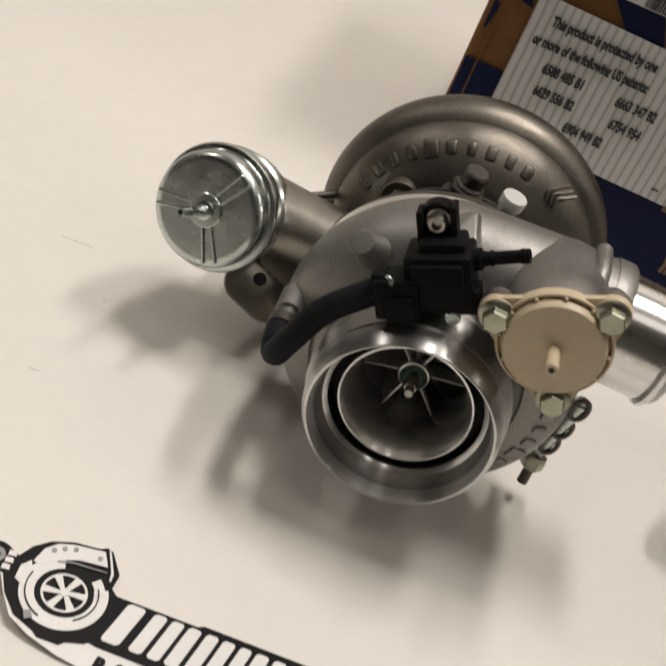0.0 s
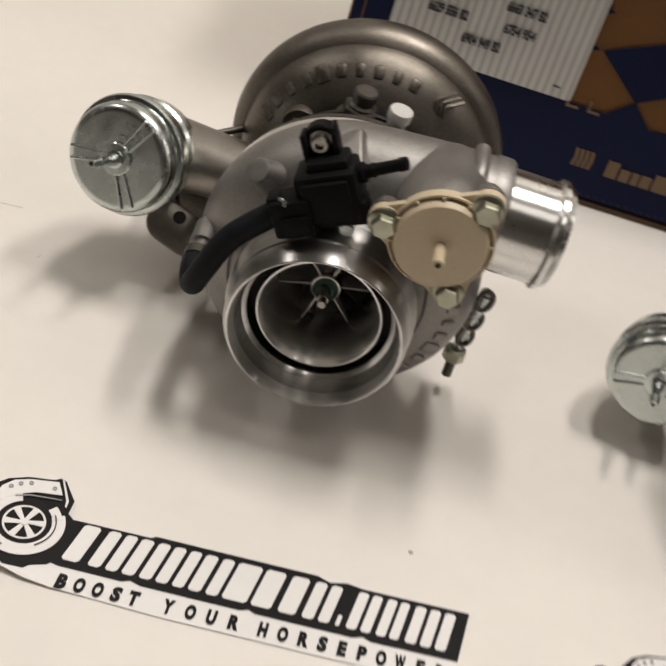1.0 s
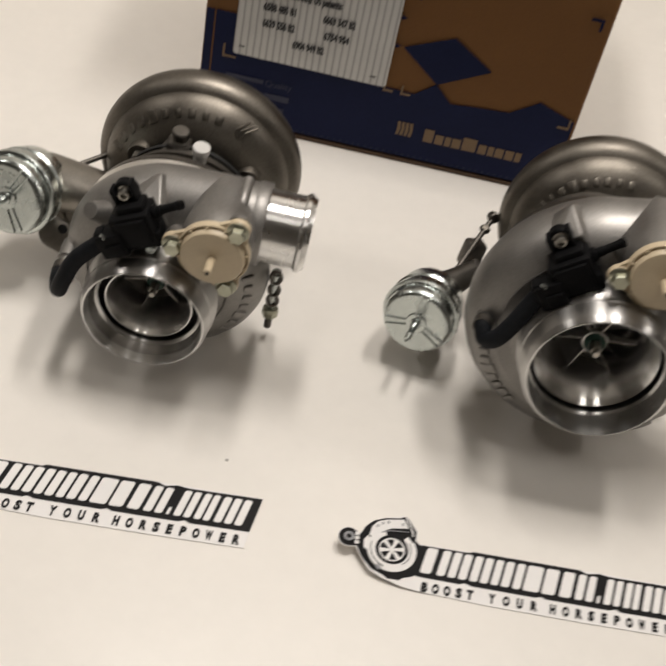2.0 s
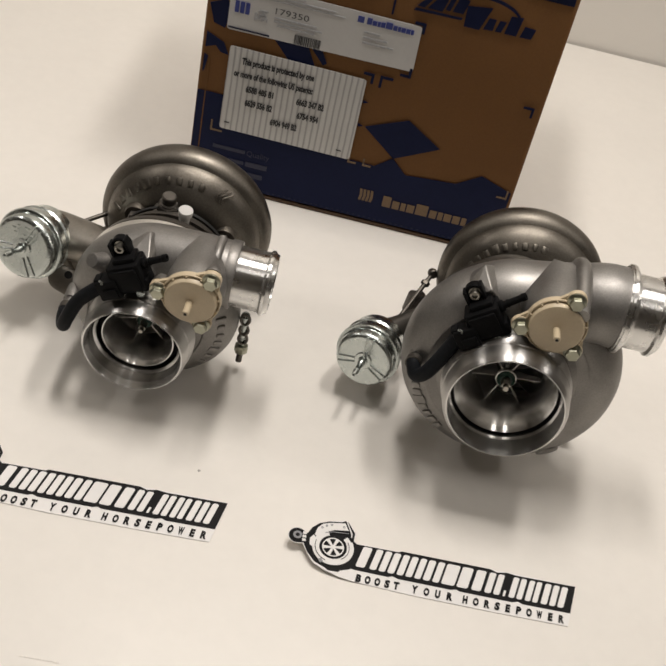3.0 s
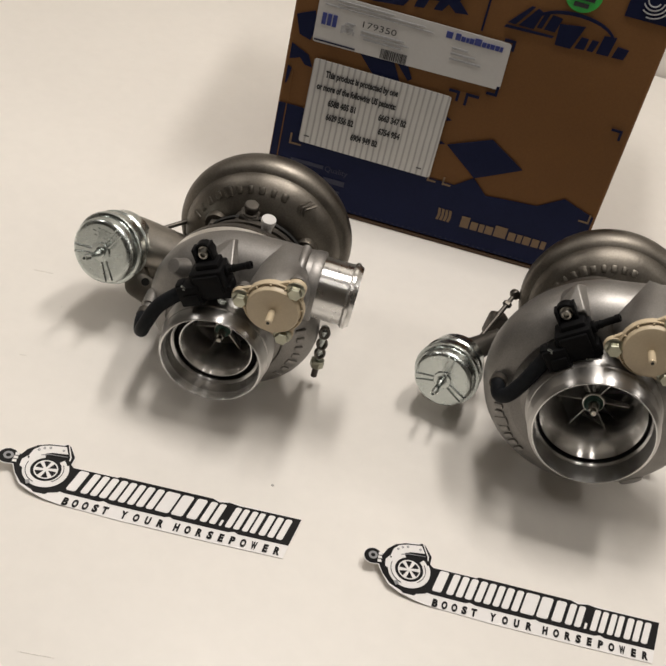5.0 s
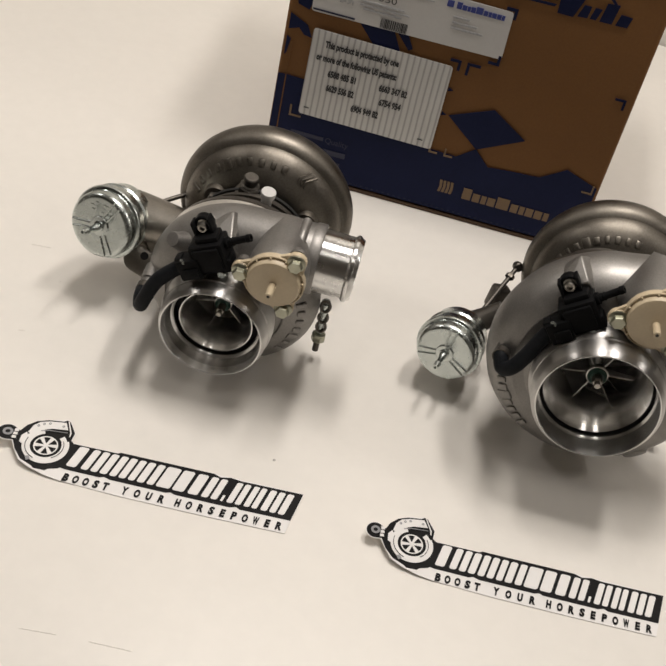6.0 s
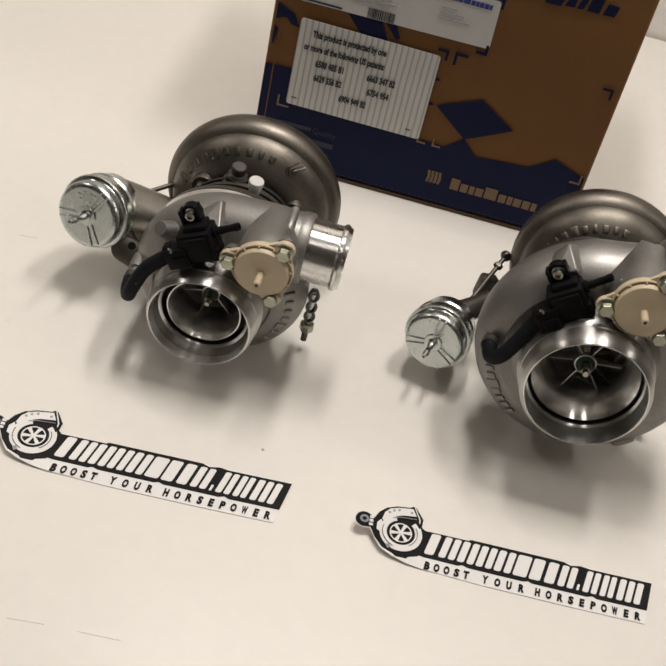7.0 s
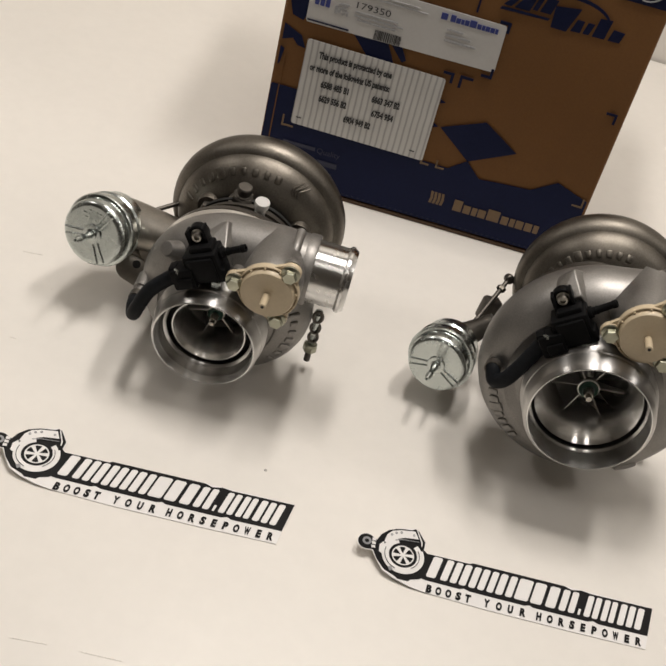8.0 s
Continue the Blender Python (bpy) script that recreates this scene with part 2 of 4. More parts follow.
def lettering(body, height, width=None, centre=False, shear=0.0, bold=0.0):
    """Text as a mesh in x, y with its foot at y = 0, as high as its capitals, and as wide as told."""
    cu = bpy.data.curves.new("text", "FONT")
    cu.body, cu.size, cu.shear, cu.offset = body, 1.0, shear, bold
    cu.resolution_u = 3
    ob = new("text", cu)
    bpy.context.view_layer.update()
    me = bpy.data.meshes.new_from_object(ob.evaluated_get(bpy.context.evaluated_depsgraph_get()))
    bpy.data.objects.remove(ob)
    bm = bmesh.new()
    bm.from_mesh(me)
    bpy.data.meshes.remove(me)
    xs = [v.co.x for v in bm.verts]
    lo, hi = min(xs), max(xs)
    sy = height / 0.7
    sx = width / (hi - lo) if width else sy
    for v in bm.verts:
        v.co = Vector(((v.co.x - (lo + hi) / 2 * centre - lo * (not centre)) * sx, v.co.y * sy, 0))
    return bm


# ---- the room ----
def slab(name, lo, hi, mat, label="", category="", bevel=0.0):
    lo, hi = Vector(lo), Vector(hi)
    ob = part(name, block((lo + hi) / 2, hi - lo, None, bevel), mat)
    return tagged(ob, label, category, kind="structure")


slab("floor", (-2.6, -2.9, -0.85), (2.6, 0.688, -0.75), M_FLOOR, "dull grey hard floor under the table", "floor")
slab("wall_north", (-2.6, 0.690, -0.75), (2.6, 0.76, 1.8), M_WALL, "plain off-white painted wall behind the table", "wall")
slab("wall_south", (-2.6, -3.0, -0.75), (2.6, -2.9, 1.8), M_ROOM, "unseen brownish wall, kept dark to dim reflections", "wall")
slab("wall_west", (-2.7, -3.0, -0.75), (-2.6, 0.76, 1.8), M_ROOM, "unseen brownish wall, kept dark to dim reflections", "wall")
slab("wall_east", (2.6, -3.0, -0.75), (2.7, 0.76, 1.8), M_ROOM, "unseen brownish wall, kept dark to dim reflections", "wall")
slab("ceiling", (-2.7, -3.0, 1.8), (2.7, 0.76, 1.9), M_CEIL, "plain pale ceiling with tube lights", "ceiling")

table = tagged(new("table"), "wide white laminate work table against the wall", "table")
table.location = (0, -0.106, -0.75)
part("tabletop", block((0, 0, 0.732), (2.6, 1.584, 0.036), None, 0.002), M_TABLE, table)
for sx in (-1.2, 1.2):
    for sy in (-0.68, 0.68):
        part("leg", block((sx, sy, 0.357), (0.05, 0.05, 0.714), None, 0.003), M_LEG, table)

# Unseen fixtures around the lamps, the added fill and glint lamps too.
for lx, ly, power in LAMPS:
    fixture = tagged(new("unseen_ceiling_light"), "long white ceiling tube fixture out of view, side and front pairs added", "ceiling light", "ceiling lights")
    fixture.location = (lx, ly, 1.8)
    part("housing", block((0, 0, -0.07), (LAMP_X + 0.05, LAMP_Y + 0.06, 0.14), None, 0.01), M_WALL, fixture)
    for s in (-1, 1):
        part("frame", block((s * (LAMP_X / 2 + 0.012), 0, -0.165), (0.02, LAMP_Y + 0.06, 0.055), None, 0.004), M_WALL, fixture)


# ---- the carton ----
BX0, BX1, BY, BH, BD = -0.2085, 0.0934, 0.1777, 0.318, 0.22


def flat(poly, lift, bm=None):
    """A printed or pasted sheet on the carton's front, from x, z outlines."""
    return prism(poly, 0.0006, pose(0, BY - lift, 0), bm)


def rect(x0, z0, x1, z1):
    return [(x0, z0), (x1, z0), (x1, z1), (x0, z1)]


def rounded(poly, r=0.0030):
    """The outline with its corners cut into small arcs."""
    out = []
    for k in range(len(poly)):
        p, a, b = Vector(poly[k]), Vector(poly[k - 1]), Vector(poly[(k + 1) % len(poly)])
        p0, p1 = p + (a - p).normalized() * r, p + (b - p).normalized() * r
        for i in range(5):
            t = i / 4
            out.append(tuple(p0 * (1 - t) ** 2 + p * 2 * t * (1 - t) + p1 * t * t))
    return out


def on_front(bm, x, z, lift, tilt=0.0):
    """Lays a text mesh upright on the carton's front."""
    bmesh.ops.transform(bm, matrix=pose(x, BY - lift, z, 90, 0, 0) @ pose(0, 0, 0, 0, 0, tilt), verts=bm.verts)
    return bm


def carton():
    box = tagged(new("cardboard_box"), "closed brown cardboard shipping box with navy blue print and white labels", "box")
    cx = (BX0 + BX1) / 2
    box.location = (cx, BY + BD / 2, 0)
    off = (-cx, -BY - BD / 2, 0)

    def add(name, bm, mat, parent=None, label=""):
        return part(name, bm, mat, parent or box, label, off if parent is None else (0, 0, 0))

    body = add("carton", block((cx, BY + BD / 2, 0.004 + BH / 2), (BX1 - BX0, BD, BH - 0.004), None, 0.0035, segments=3), M_CARD)
    add("bottom_edge", block((cx, BY + BD / 2, 0.0021), (BX1 - BX0 + 0.0006, BD + 0.0012, 0.004), None, 0.0008), M_EDGE, label="raw brown folded edge")
    band = [(BX0 + 0.0012, 0.0062), (BX1 - 0.003, 0.0062), (BX1 - 0.003, 0.0715), (0.0605, 0.0822), (0.0393, 0.0675), (0.012, 0.0655),
            (-0.0071, 0.0635), (-0.0218, 0.0781), (-0.037, 0.0655), (-0.06, 0.066), (-0.10, 0.085), (-0.17, 0.1), (BX0 + 0.0065, 0.1003), (BX0 + 0.0012, 0.1)]
    add("corner_crease", flat(rect(BX0 + 0.0078, 0.006, BX0 + 0.0088, 0.132), 0.0017), M_CARD, label="worn pale fold at the corner")
    add("printed_band", flat(band, 0.0012), M_NAVY, label="navy blue printed band")
    add("printed_diamond", flat([(-0.0534, 0.1035), (-0.0163, 0.12), (0.0167, 0.0989), (-0.0218, 0.0781)], 0.0014), M_NAVY)
    add("printed_shape", flat([(-0.150, 0.170), (-0.118, 0.170), (-0.106, 0.146), (-0.128, 0.146)], 0.0012), M_NAVY)
    add("printed_shape", flat([(-0.117, 0.170), (-0.106, 0.170), (-0.098, 0.155), (-0.101, 0.1525)], 0.0012), M_NAVY)
    add("printed_shape", flat([(-0.205, 0.1585), (-0.189, 0.151), (-0.184, 0.1405), (-0.191, 0.1415), (-0.196, 0.147), (-0.205, 0.1435)], 0.0012), M_NAVY)
    add("printed_shape", flat([(-0.2052, 0.185), (-0.19, 0.192), (-0.186, 0.178), (-0.19, 0.165), (-0.2, 0.168)], 0.0012), M_NAVY)
    add("printed_shape", flat([(-0.2052, 0.137), (-0.2015, 0.135), (-0.2035, 0.121), (-0.2052, 0.119)], 0.0012), M_NAVY)

    def bracket(x, z, dx, dz, mat, w=0.0021, s=0.0095):
        bm = flat(rect(min(x, x + dx * s), min(z, z - dz * w), max(x, x + dx * s), max(z, z - dz * w)), 0.0019)
        flat(rect(min(x, x + dx * w), min(z, z - dz * s), max(x, x + dx * w), max(z, z - dz * s)), 0.0021, bm)
        add("corner_mark", bm, mat)

    bracket(0.0858, 0.1607, -1, 1, M_NAVY)
    bracket(0.0880, 0.0645, -1, -1, M_TAN, 0.0015)
    bracket(-0.0552, 0.1565, -1, 1, M_NAVY, 0.0024)
    bracket(-0.0500, 0.1565, 1, 1, M_NAVY, 0.0024, 0.0115)
    bracket(-0.0245, 0.1605, -1, -1, M_NAVY, 0.0024)
    bracket(-0.0225, 0.2128, -1, 1, M_NAVY, 0.0026)
    bracket(-0.1915, 0.0622, 1, -1, M_TAN, 0.0016, 0.011)
    bracket(-0.062, 0.0632, 1, -1, M_TAN, 0.0016, 0.008)
    bracket(-0.048, 0.0632, 1, -1, M_TAN, 0.0016, 0.008)
    for z in (0.1275, 0.1035):
        add("printed_tick", flat([(-0.060, z + 0.002), (-0.0555, z), (-0.060, z - 0.0018)], 0.0013), M_NAVY)

    # maker's mark in tan: a plain square and plain bars
    for q in range(4):
        x0 = -0.0445 + 0.0034 * q
        add("maker_mark", flat([(x0, 0.0266), (x0 + 0.0024, 0.0266), (x0 + 0.0032, 0.0320), (x0 + 0.0024, 0.0388), (x0, 0.0388), (x0 + 0.0008, 0.0320)], 0.0022), M_TAN)
    x = -0.0215
    for w, h in ((0.0088, 0.0115), (0.0074, 0.0083), (0.0052, 0.0083), (0.0078, 0.0083), (0.0126, 0.0115), (0.0074, 0.0083), (0.0052, 0.0083),
                 (0.0076, 0.0083), (0.0076, 0.0083), (0.0052, 0.0083)):
        add("name_bar", flat(rect(x, 0.0255, x + w * 0.9, 0.0255 + h), 0.0022), M_TAN)
        x += w + 0.0007
    for z, w0 in ((0.0440, -0.187), (0.0320, -0.180), (0.0205, -0.183)):
        add("small_print", flat(rect(w0, z + 0.0008, -0.1565, z + 0.0044), 0.002), M_FADED)
    add("small_print", on_front(lettering("Quality", 0.0058, 0.0215), -0.1545, 0.0440, 0.0024), M_FADED)
    add("small_print", flat(rect(-0.1545, 0.0320, -0.134, 0.0372), 0.002), M_FADED)
    add("small_print", flat(rect(-0.1545, 0.0205, -0.137, 0.0257), 0.002), M_FADED)
    stitch = bmesh.new()
    k = BX0 + 0.006
    while k < BX1 - 0.006:
        flat(rect(k, 0.0082, k + 0.0022, 0.0087), 0.0018, stitch)
        k += 0.0052
    tagged(add("perforation", stitch, M_FADED, label="perforated fold line"), kind="stuff")

    # upper print, dark blue: plain shapes for the product marks
    add("product_mark", flat([(-0.148, 0.2135), (-0.120, 0.2165), (-0.116, 0.2225), (-0.137, 0.2205), (-0.135, 0.226), (-0.112, 0.229), (-0.106, 0.247), (-0.138, 0.247)], 0.0013), M_NAVY)
    add("product_mark", flat([(-0.111, 0.2185), (-0.103, 0.2195), (-0.1, 0.228), (-0.088, 0.229), (-0.081, 0.249), (-0.104, 0.249)], 0.0016), M_NAVY)
    add("product_mark", flat([(-0.095, 0.2205), (-0.088, 0.2213), (-0.084, 0.228), (-0.077, 0.2225), (-0.0665, 0.2238), (-0.076, 0.233), (-0.069, 0.25), (-0.084, 0.25)], 0.0019), M_NAVY)
    add("divider_line", flat(rect(-0.0533, 0.2135, -0.0516, 0.30), 0.0013), M_NAVY)
    for q in ([(-0.034, 0.2265), (-0.0275, 0.2265), (-0.016, 0.2445), (-0.019, 0.2445)], [(-0.025, 0.2265), (-0.0125, 0.2265), (-0.0085, 0.242), (-0.0135, 0.244)],
              [(-0.0105, 0.2285), (-0.0065, 0.2285), (-0.003, 0.242), (-0.007, 0.242)], [(-0.0045, 0.2285), (0.0045, 0.2285), (0.0075, 0.241), (-0.001, 0.242)],
              [(0.0075, 0.2185), (0.0205, 0.2185), (0.0270, 0.2395), (0.0065, 0.2365)], [(0.0235, 0.2200), (0.0315, 0.2205), (0.0325, 0.2305), (0.0265, 0.2305)],
              [(0.0335, 0.2205), (0.0385, 0.2207), (0.0410, 0.2305), (0.0355, 0.2305)], [(0.0415, 0.2205), (0.0515, 0.2207), (0.0535, 0.2375), (0.0435, 0.2365)],
              [(0.0545, 0.2207), (0.0640, 0.2210), (0.0660, 0.2300), (0.0565, 0.2305)]):
        add("name_bar", flat(q, 0.0013), M_NAVY)
    add("underline_bar", flat([(-0.036, 0.2222), (0.004, 0.2232), (0.005, 0.2252), (-0.0345, 0.2246)], 0.0016), M_NAVY)
    arc, n = [], 20
    for k in range(n + 1):
        a = radians(158 - 150 * k / n)
        arc.append((0.0185 + 0.034 * math.cos(a), 0.2325 + 0.0165 * math.sin(a)))
    inner = [(0.0185 + (x - 0.0185) * 0.955, 0.2325 + (z - 0.2325) * 0.86 - 0.0006) for x, z in arc]
    add("printed_arc", flat(arc + inner[::-1], 0.0018), M_NAVY)
    seal = add("round_seal", lathe([(0, 0), (0.0148, 0), (0.0148, 0.0005), (0, 0.0005)], (0.0175, BY - 0.0014, 0.2648), (0, 1, 0), 40), M_SEAL, label="round bright green sticker")
    for k, (w, z) in enumerate(((0.016, 0.2675), (0.019, 0.2605), (0.012, 0.2545))):
        part("print_bar", flat(rect(0.0175 - w / 2, z, 0.0175 + w / 2, z + 0.0036), 0.0022), M_INK, seal)
    add("printed_square", flat(rect(0.0525, 0.2568, 0.0895, 0.293), 0.0012), M_NAVY, label="dark printed square with faint tan swirls")
    for k in range(4):
        c, r0 = (0.071, 0.275), 0.005 + 0.0032 * k
        pts = [(c[0] + r0 * math.cos(radians(a)), BY - 0.0021, c[1] + r0 * math.sin(radians(a))) for a in range(185 + 25 * k, 345 + 12 * k, 12)]
        add("printed_swirl", sweep(pts, 0.0006, 6), M_GREYINK)

    # shipping label
    lab = add("shipping_label", flat(rounded([(-0.1882, 0.1655), (-0.0240, 0.1670), (-0.0252, 0.2093), (-0.1885, 0.2105)]), 0.0020), M_LABEL, label="white printed shipping label")

    def ink(name, bm, mat=M_INK, parent=lab):
        part(name, bm, mat, parent)

    for x0, x1, z in ((-0.183, -0.125, 0.2065), (-0.172, -0.098, 0.2035), (-0.183, -0.090, 0.2005)):
        ink("ruled_line", flat(rect(x0, z, x1, z + 0.0009), 0.0026), M_GREYINK)
    for k in range(3):
        x0 = -0.1835 + 0.0046 * k
        ink("mark_bar", flat(rect(x0, 0.1828, x0 + 0.0036, 0.1932), 0.0026), M_BLUEINK)
    code = bmesh.new()
    rnd = random.Random(4)
    for i in range(9):
        for j in range(9):
            if rnd.random() < 0.55:
                x0, z0 = -0.1662 + i * 0.0013, 0.1795 + j * 0.00115
                flat(rect(x0, z0, x0 + 0.0013, z0 + 0.00115), 0.0026, code)
    part("grey_patch", code, M_GREYINK, lab)
    ink("printed_number", on_front(lettering("179350", 0.0056, 0.0290), -0.1487, 0.1895, 0.0028))
    for k, (x0, x1) in enumerate(((-0.149, -0.112), (-0.149, -0.107), (-0.146, -0.113))):
        ink("print_bar", flat(rect(x0, 0.1852 - 0.0034 * k, x1, 0.1866 - 0.0034 * k), 0.0026), M_GREYINK)
    rnd, x = random.Random(2), -0.1292
    while x < -0.1065:
        w = rnd.choice((0.0004, 0.0007, 0.001))
        ink("barcode_bar", flat(rect(x, 0.1668, x + w, 0.1752), 0.0026))
        x += w + rnd.choice((0.0004, 0.0007))
    ink("mark_square", flat([(-0.0795, 0.2005), (-0.0740, 0.2005), (-0.0740, 0.2060), (-0.0795, 0.2060)], 0.0026), M_BLUEINK)
    x = -0.0715
    for w, h in ((0.0048, 0.0058), (0.0042, 0.0042), (0.003, 0.0042), (0.0042, 0.0046), (0.0064, 0.0058), (0.0040, 0.0042), (0.003, 0.0042), (0.0042, 0.0042), (0.0040, 0.0042), (0.0028, 0.0042)):
        ink("name_bar", flat(rect(x, 0.2005, x + w * 0.9, 0.2005 + h), 0.0026), M_BLUEINK)
        x += w
    for k, w in enumerate((0.014, 0.021, 0.027)):
        ink("print_bar", flat(rect(-0.0720, 0.1920 - 0.0048 * k, -0.0720 + w, 0.1937 - 0.0048 * k), 0.0026), M_GREYINK)
    ink("blue_strip", flat([(-0.187, 0.1672), (-0.151, 0.1672), (-0.151, 0.1686), (-0.187, 0.1686)], 0.0026), M_FADED)

    # ribbed patents label
    pat = add("patents_label", flat(rounded([(-0.1834, 0.0676), (-0.0606, 0.0668), (-0.0608, 0.1497), (-0.1830, 0.1512)]), 0.0028), M_RIBBED,
              label="white label pasted over the ridges, black print")
    for body, x, z, w in (("This product is protected by one", -0.1708, 0.1367, 0.0650), ("or more of the following US patents:", -0.1765, 0.1238, 0.0715),
                          ("6588 485 B1", -0.1640, 0.1102, 0.0252), ("6629 556 B2", -0.1632, 0.0965, 0.0252), ("6663 347 B2", -0.1178, 0.1100, 0.0252),
                          ("6754 954", -0.1152, 0.0965, 0.0198), ("6904 949 B2", -0.1380, 0.0833, 0.0248)):
        ink("patent_text", on_front(lettering(body, 0.0058, w, bold=0.055), x, z, 0.0036), M_INK, pat)
    for x, z in ((-0.177, 0.0745), (-0.072, 0.0735)):
        ink("register_tick", flat(rect(x - 0.0024, z, x + 0.0024, z + 0.0007), 0.0034), M_INK, pat)
    box.matrix_basis = pose(-0.0566, 0.1835 + BD * 0.509, 0) @ Matrix.Scale(1.018, 4)
    return box


carton()


# ---- the stickers ----
def curl(u):
    k = max(0.0, (-0.045 - u) / 0.056)
    return 0.0065 * k * k


def sheet(poly, lift, thick=0.00025, bm=None, cut=True):
    """A thin flat piece of vinyl from a u, v outline, following the sticker's lifted end."""
    one = bmesh.new()
    lo = [one.verts.new((x, y, 0)) for x, y in poly]
    one.faces.new(lo)
    if cut:
        for k in range(14):
            u = -0.105 + 0.0045 * k
            bmesh.ops.bisect_plane(one, geom=one.verts[:] + one.edges[:] + one.faces[:], plane_co=(u, 0, 0), plane_no=(1, 0, 0), dist=1e-7)
    made = bmesh.ops.extrude_face_region(one, geom=one.faces[:])
    top = {v for v in made["geom"] if isinstance(v, bmesh.types.BMVert)}
    for v in one.verts:
        lifted = curl(v.co.x)
        v.co.z = lifted + lift + (thick if v in top else 0)
        v.co.y -= lifted * 0.9
    bmesh.ops.recalc_face_normals(one, faces=one.faces)
    return merged(bm, one) if bm else one


def disc(c, r, n=36, rx=1.0, a0=0.0, a1=360.0):
    full = a1 - a0 >= 360
    return [(c[0] + r * rx * math.cos(radians(a0 + (a1 - a0) * k / n)), c[1] + r * math.sin(radians(a0 + (a1 - a0) * k / n))) for k in range(n if full else n + 1)]


def ring_sheet(c, r0, r1, lift, a0=0, a1=360, n=36, thick=0.00025):
    """A thin flat ring, or a part of one, following the sticker's lifted end."""
    bm, rows = bmesh.new(), []
    full = a1 - a0 >= 360
    for k in range(n if full else n + 1):
        a = radians(a0 + (a1 - a0) * k / n)
        row = []
        for r, up in ((r0, 0.0), (r1, 0.0), (r1, thick), (r0, thick)):
            x, y = c[0] + r * math.cos(a), c[1] + r * math.sin(a)
            row.append(bm.verts.new((x, y - curl(x) * 0.9, curl(x) + lift + up)))
        rows.append(row)
    for a, b in list(zip(rows, rows[1:])) + ([(rows[-1], rows[0])] if full else []):
        for j in range(4):
            bm.faces.new([a[j], a[(j + 1) % 4], b[(j + 1) % 4], b[j]])
    if not full:
        bm.faces.new(rows[0])
        bm.faces.new(rows[-1])
    bmesh.ops.recalc_face_normals(bm, faces=bm.faces)
    return bm


def sticker():
    st = tagged(new("sticker"), "glossy black and white die-cut vinyl sticker curling off the table", "sticker", "stickers on the table")
    W = Vector((-0.0772, 0.0052))
    backing = [(-0.1090, 0.0070), (-0.1085, 0.0145), (-0.1035, 0.0170), (-0.0965, 0.0140), (-0.0940, 0.0195), (-0.0820, 0.0275), (-0.0705, 0.0305), (-0.0675, 0.0290), (-0.0620, 0.0205), (-0.0625, 0.0122),
               (-0.0300, 0.0127), (0.0370, 0.0140), (0.0998, 0.0136), (0.0925, -0.0208), (0.0400, -0.0214), (-0.0200, -0.0212), (-0.0600, -0.0196), (-0.0710, -0.0178), (-0.0820, -0.0142), (-0.0900, -0.0098), (-0.0955, -0.0020), (-0.0990, 0.0045), (-0.1030, 0.0038)]
    part("backing", sheet(backing, 0.0002), M_STKW, st, "white vinyl backing with a white lower strip")
    panel = [(-0.0620, 0.0117), (-0.0300, 0.0121), (-0.0280, 0.0133), (0.0370, 0.0136), (0.0420, 0.0118), (0.0490, 0.0134), (0.0560, 0.0125), (0.0995, 0.0132), (0.0945, -0.0100), (0.0600, -0.0104), (0.0570, -0.0090), (0.0530, -0.0104),
             (0.0150, -0.0104), (0.0125, -0.0092), (0.0090, -0.0104), (-0.0290, -0.0103), (-0.0330, -0.0090), (-0.0360, -0.0103), (-0.0600, -0.0100), (-0.0650, -0.0090)]
    part("black_panel", sheet(panel, 0.00055), M_STKB, st)
    emblem = [(-0.1085, 0.0080), (-0.1080, 0.0140), (-0.1035, 0.0165), (-0.0985, 0.0145), (-0.0965, 0.0135), (-0.0940, 0.0190), (-0.0890, 0.0240), (-0.0820, 0.0270), (-0.0725, 0.0285), (-0.0705, 0.0300), (-0.0680, 0.0290),
              (-0.0625, 0.0205), (-0.0630, 0.0140), (-0.0605, 0.0118), (-0.0595, -0.0060), (-0.0640, -0.0105), (-0.0700, -0.0125), (-0.0715, -0.0142), (-0.0790, -0.0142), (-0.0810, -0.0125), (-0.0890, -0.0090), (-0.0950, -0.0020),
              (-0.0985, 0.0050), (-0.1020, 0.0045)]
    part("emblem_black", sheet(emblem, 0.0005), M_STKB, st)
    part("eye_backing", sheet(disc((-0.1036, 0.0104), 0.0066, 28), 0.0003), M_STKW, st)
    part("eye_black", sheet(disc((-0.1036, 0.0104), 0.0061, 28), 0.0006), M_STKB, st)
    part("emblem_ring", ring_sheet(W, 0.0100, 0.0150, 0.0010, -250, 28, 44), M_STKW, st)
    part("emblem_lobe", sheet([(-0.0942, 0.0040), (-0.0945, 0.0095), (-0.0920, 0.0130), (-0.0900, 0.0090), (-0.0905, 0.0020)], 0.0011), M_STKW, st)
    chute = [(-0.0915, 0.0130), (-0.0900, 0.0195), (-0.0865, 0.0235), (-0.0810, 0.0256), (-0.0705, 0.0274), (-0.0675, 0.0215), (-0.0775, 0.0200), (-0.0850, 0.0165), (-0.0880, 0.0125)]
    part("emblem_chute", sheet(chute, 0.0011), M_STKW, st)
    part("emblem_rim_line", sheet([(-0.0696, 0.0290), (-0.0688, 0.0288), (-0.0645, 0.0195), (-0.0645, 0.0160), (-0.0652, 0.0165), (-0.0655, 0.0195)], 0.0010), M_STKW, st)
    part("emblem_duct_line", sheet([(-0.0840, 0.0165), (-0.0790, 0.0182), (-0.0670, 0.0192), (-0.0670, 0.0188), (-0.0790, 0.0176), (-0.0840, 0.0158)], 0.0013), M_STKG, st)
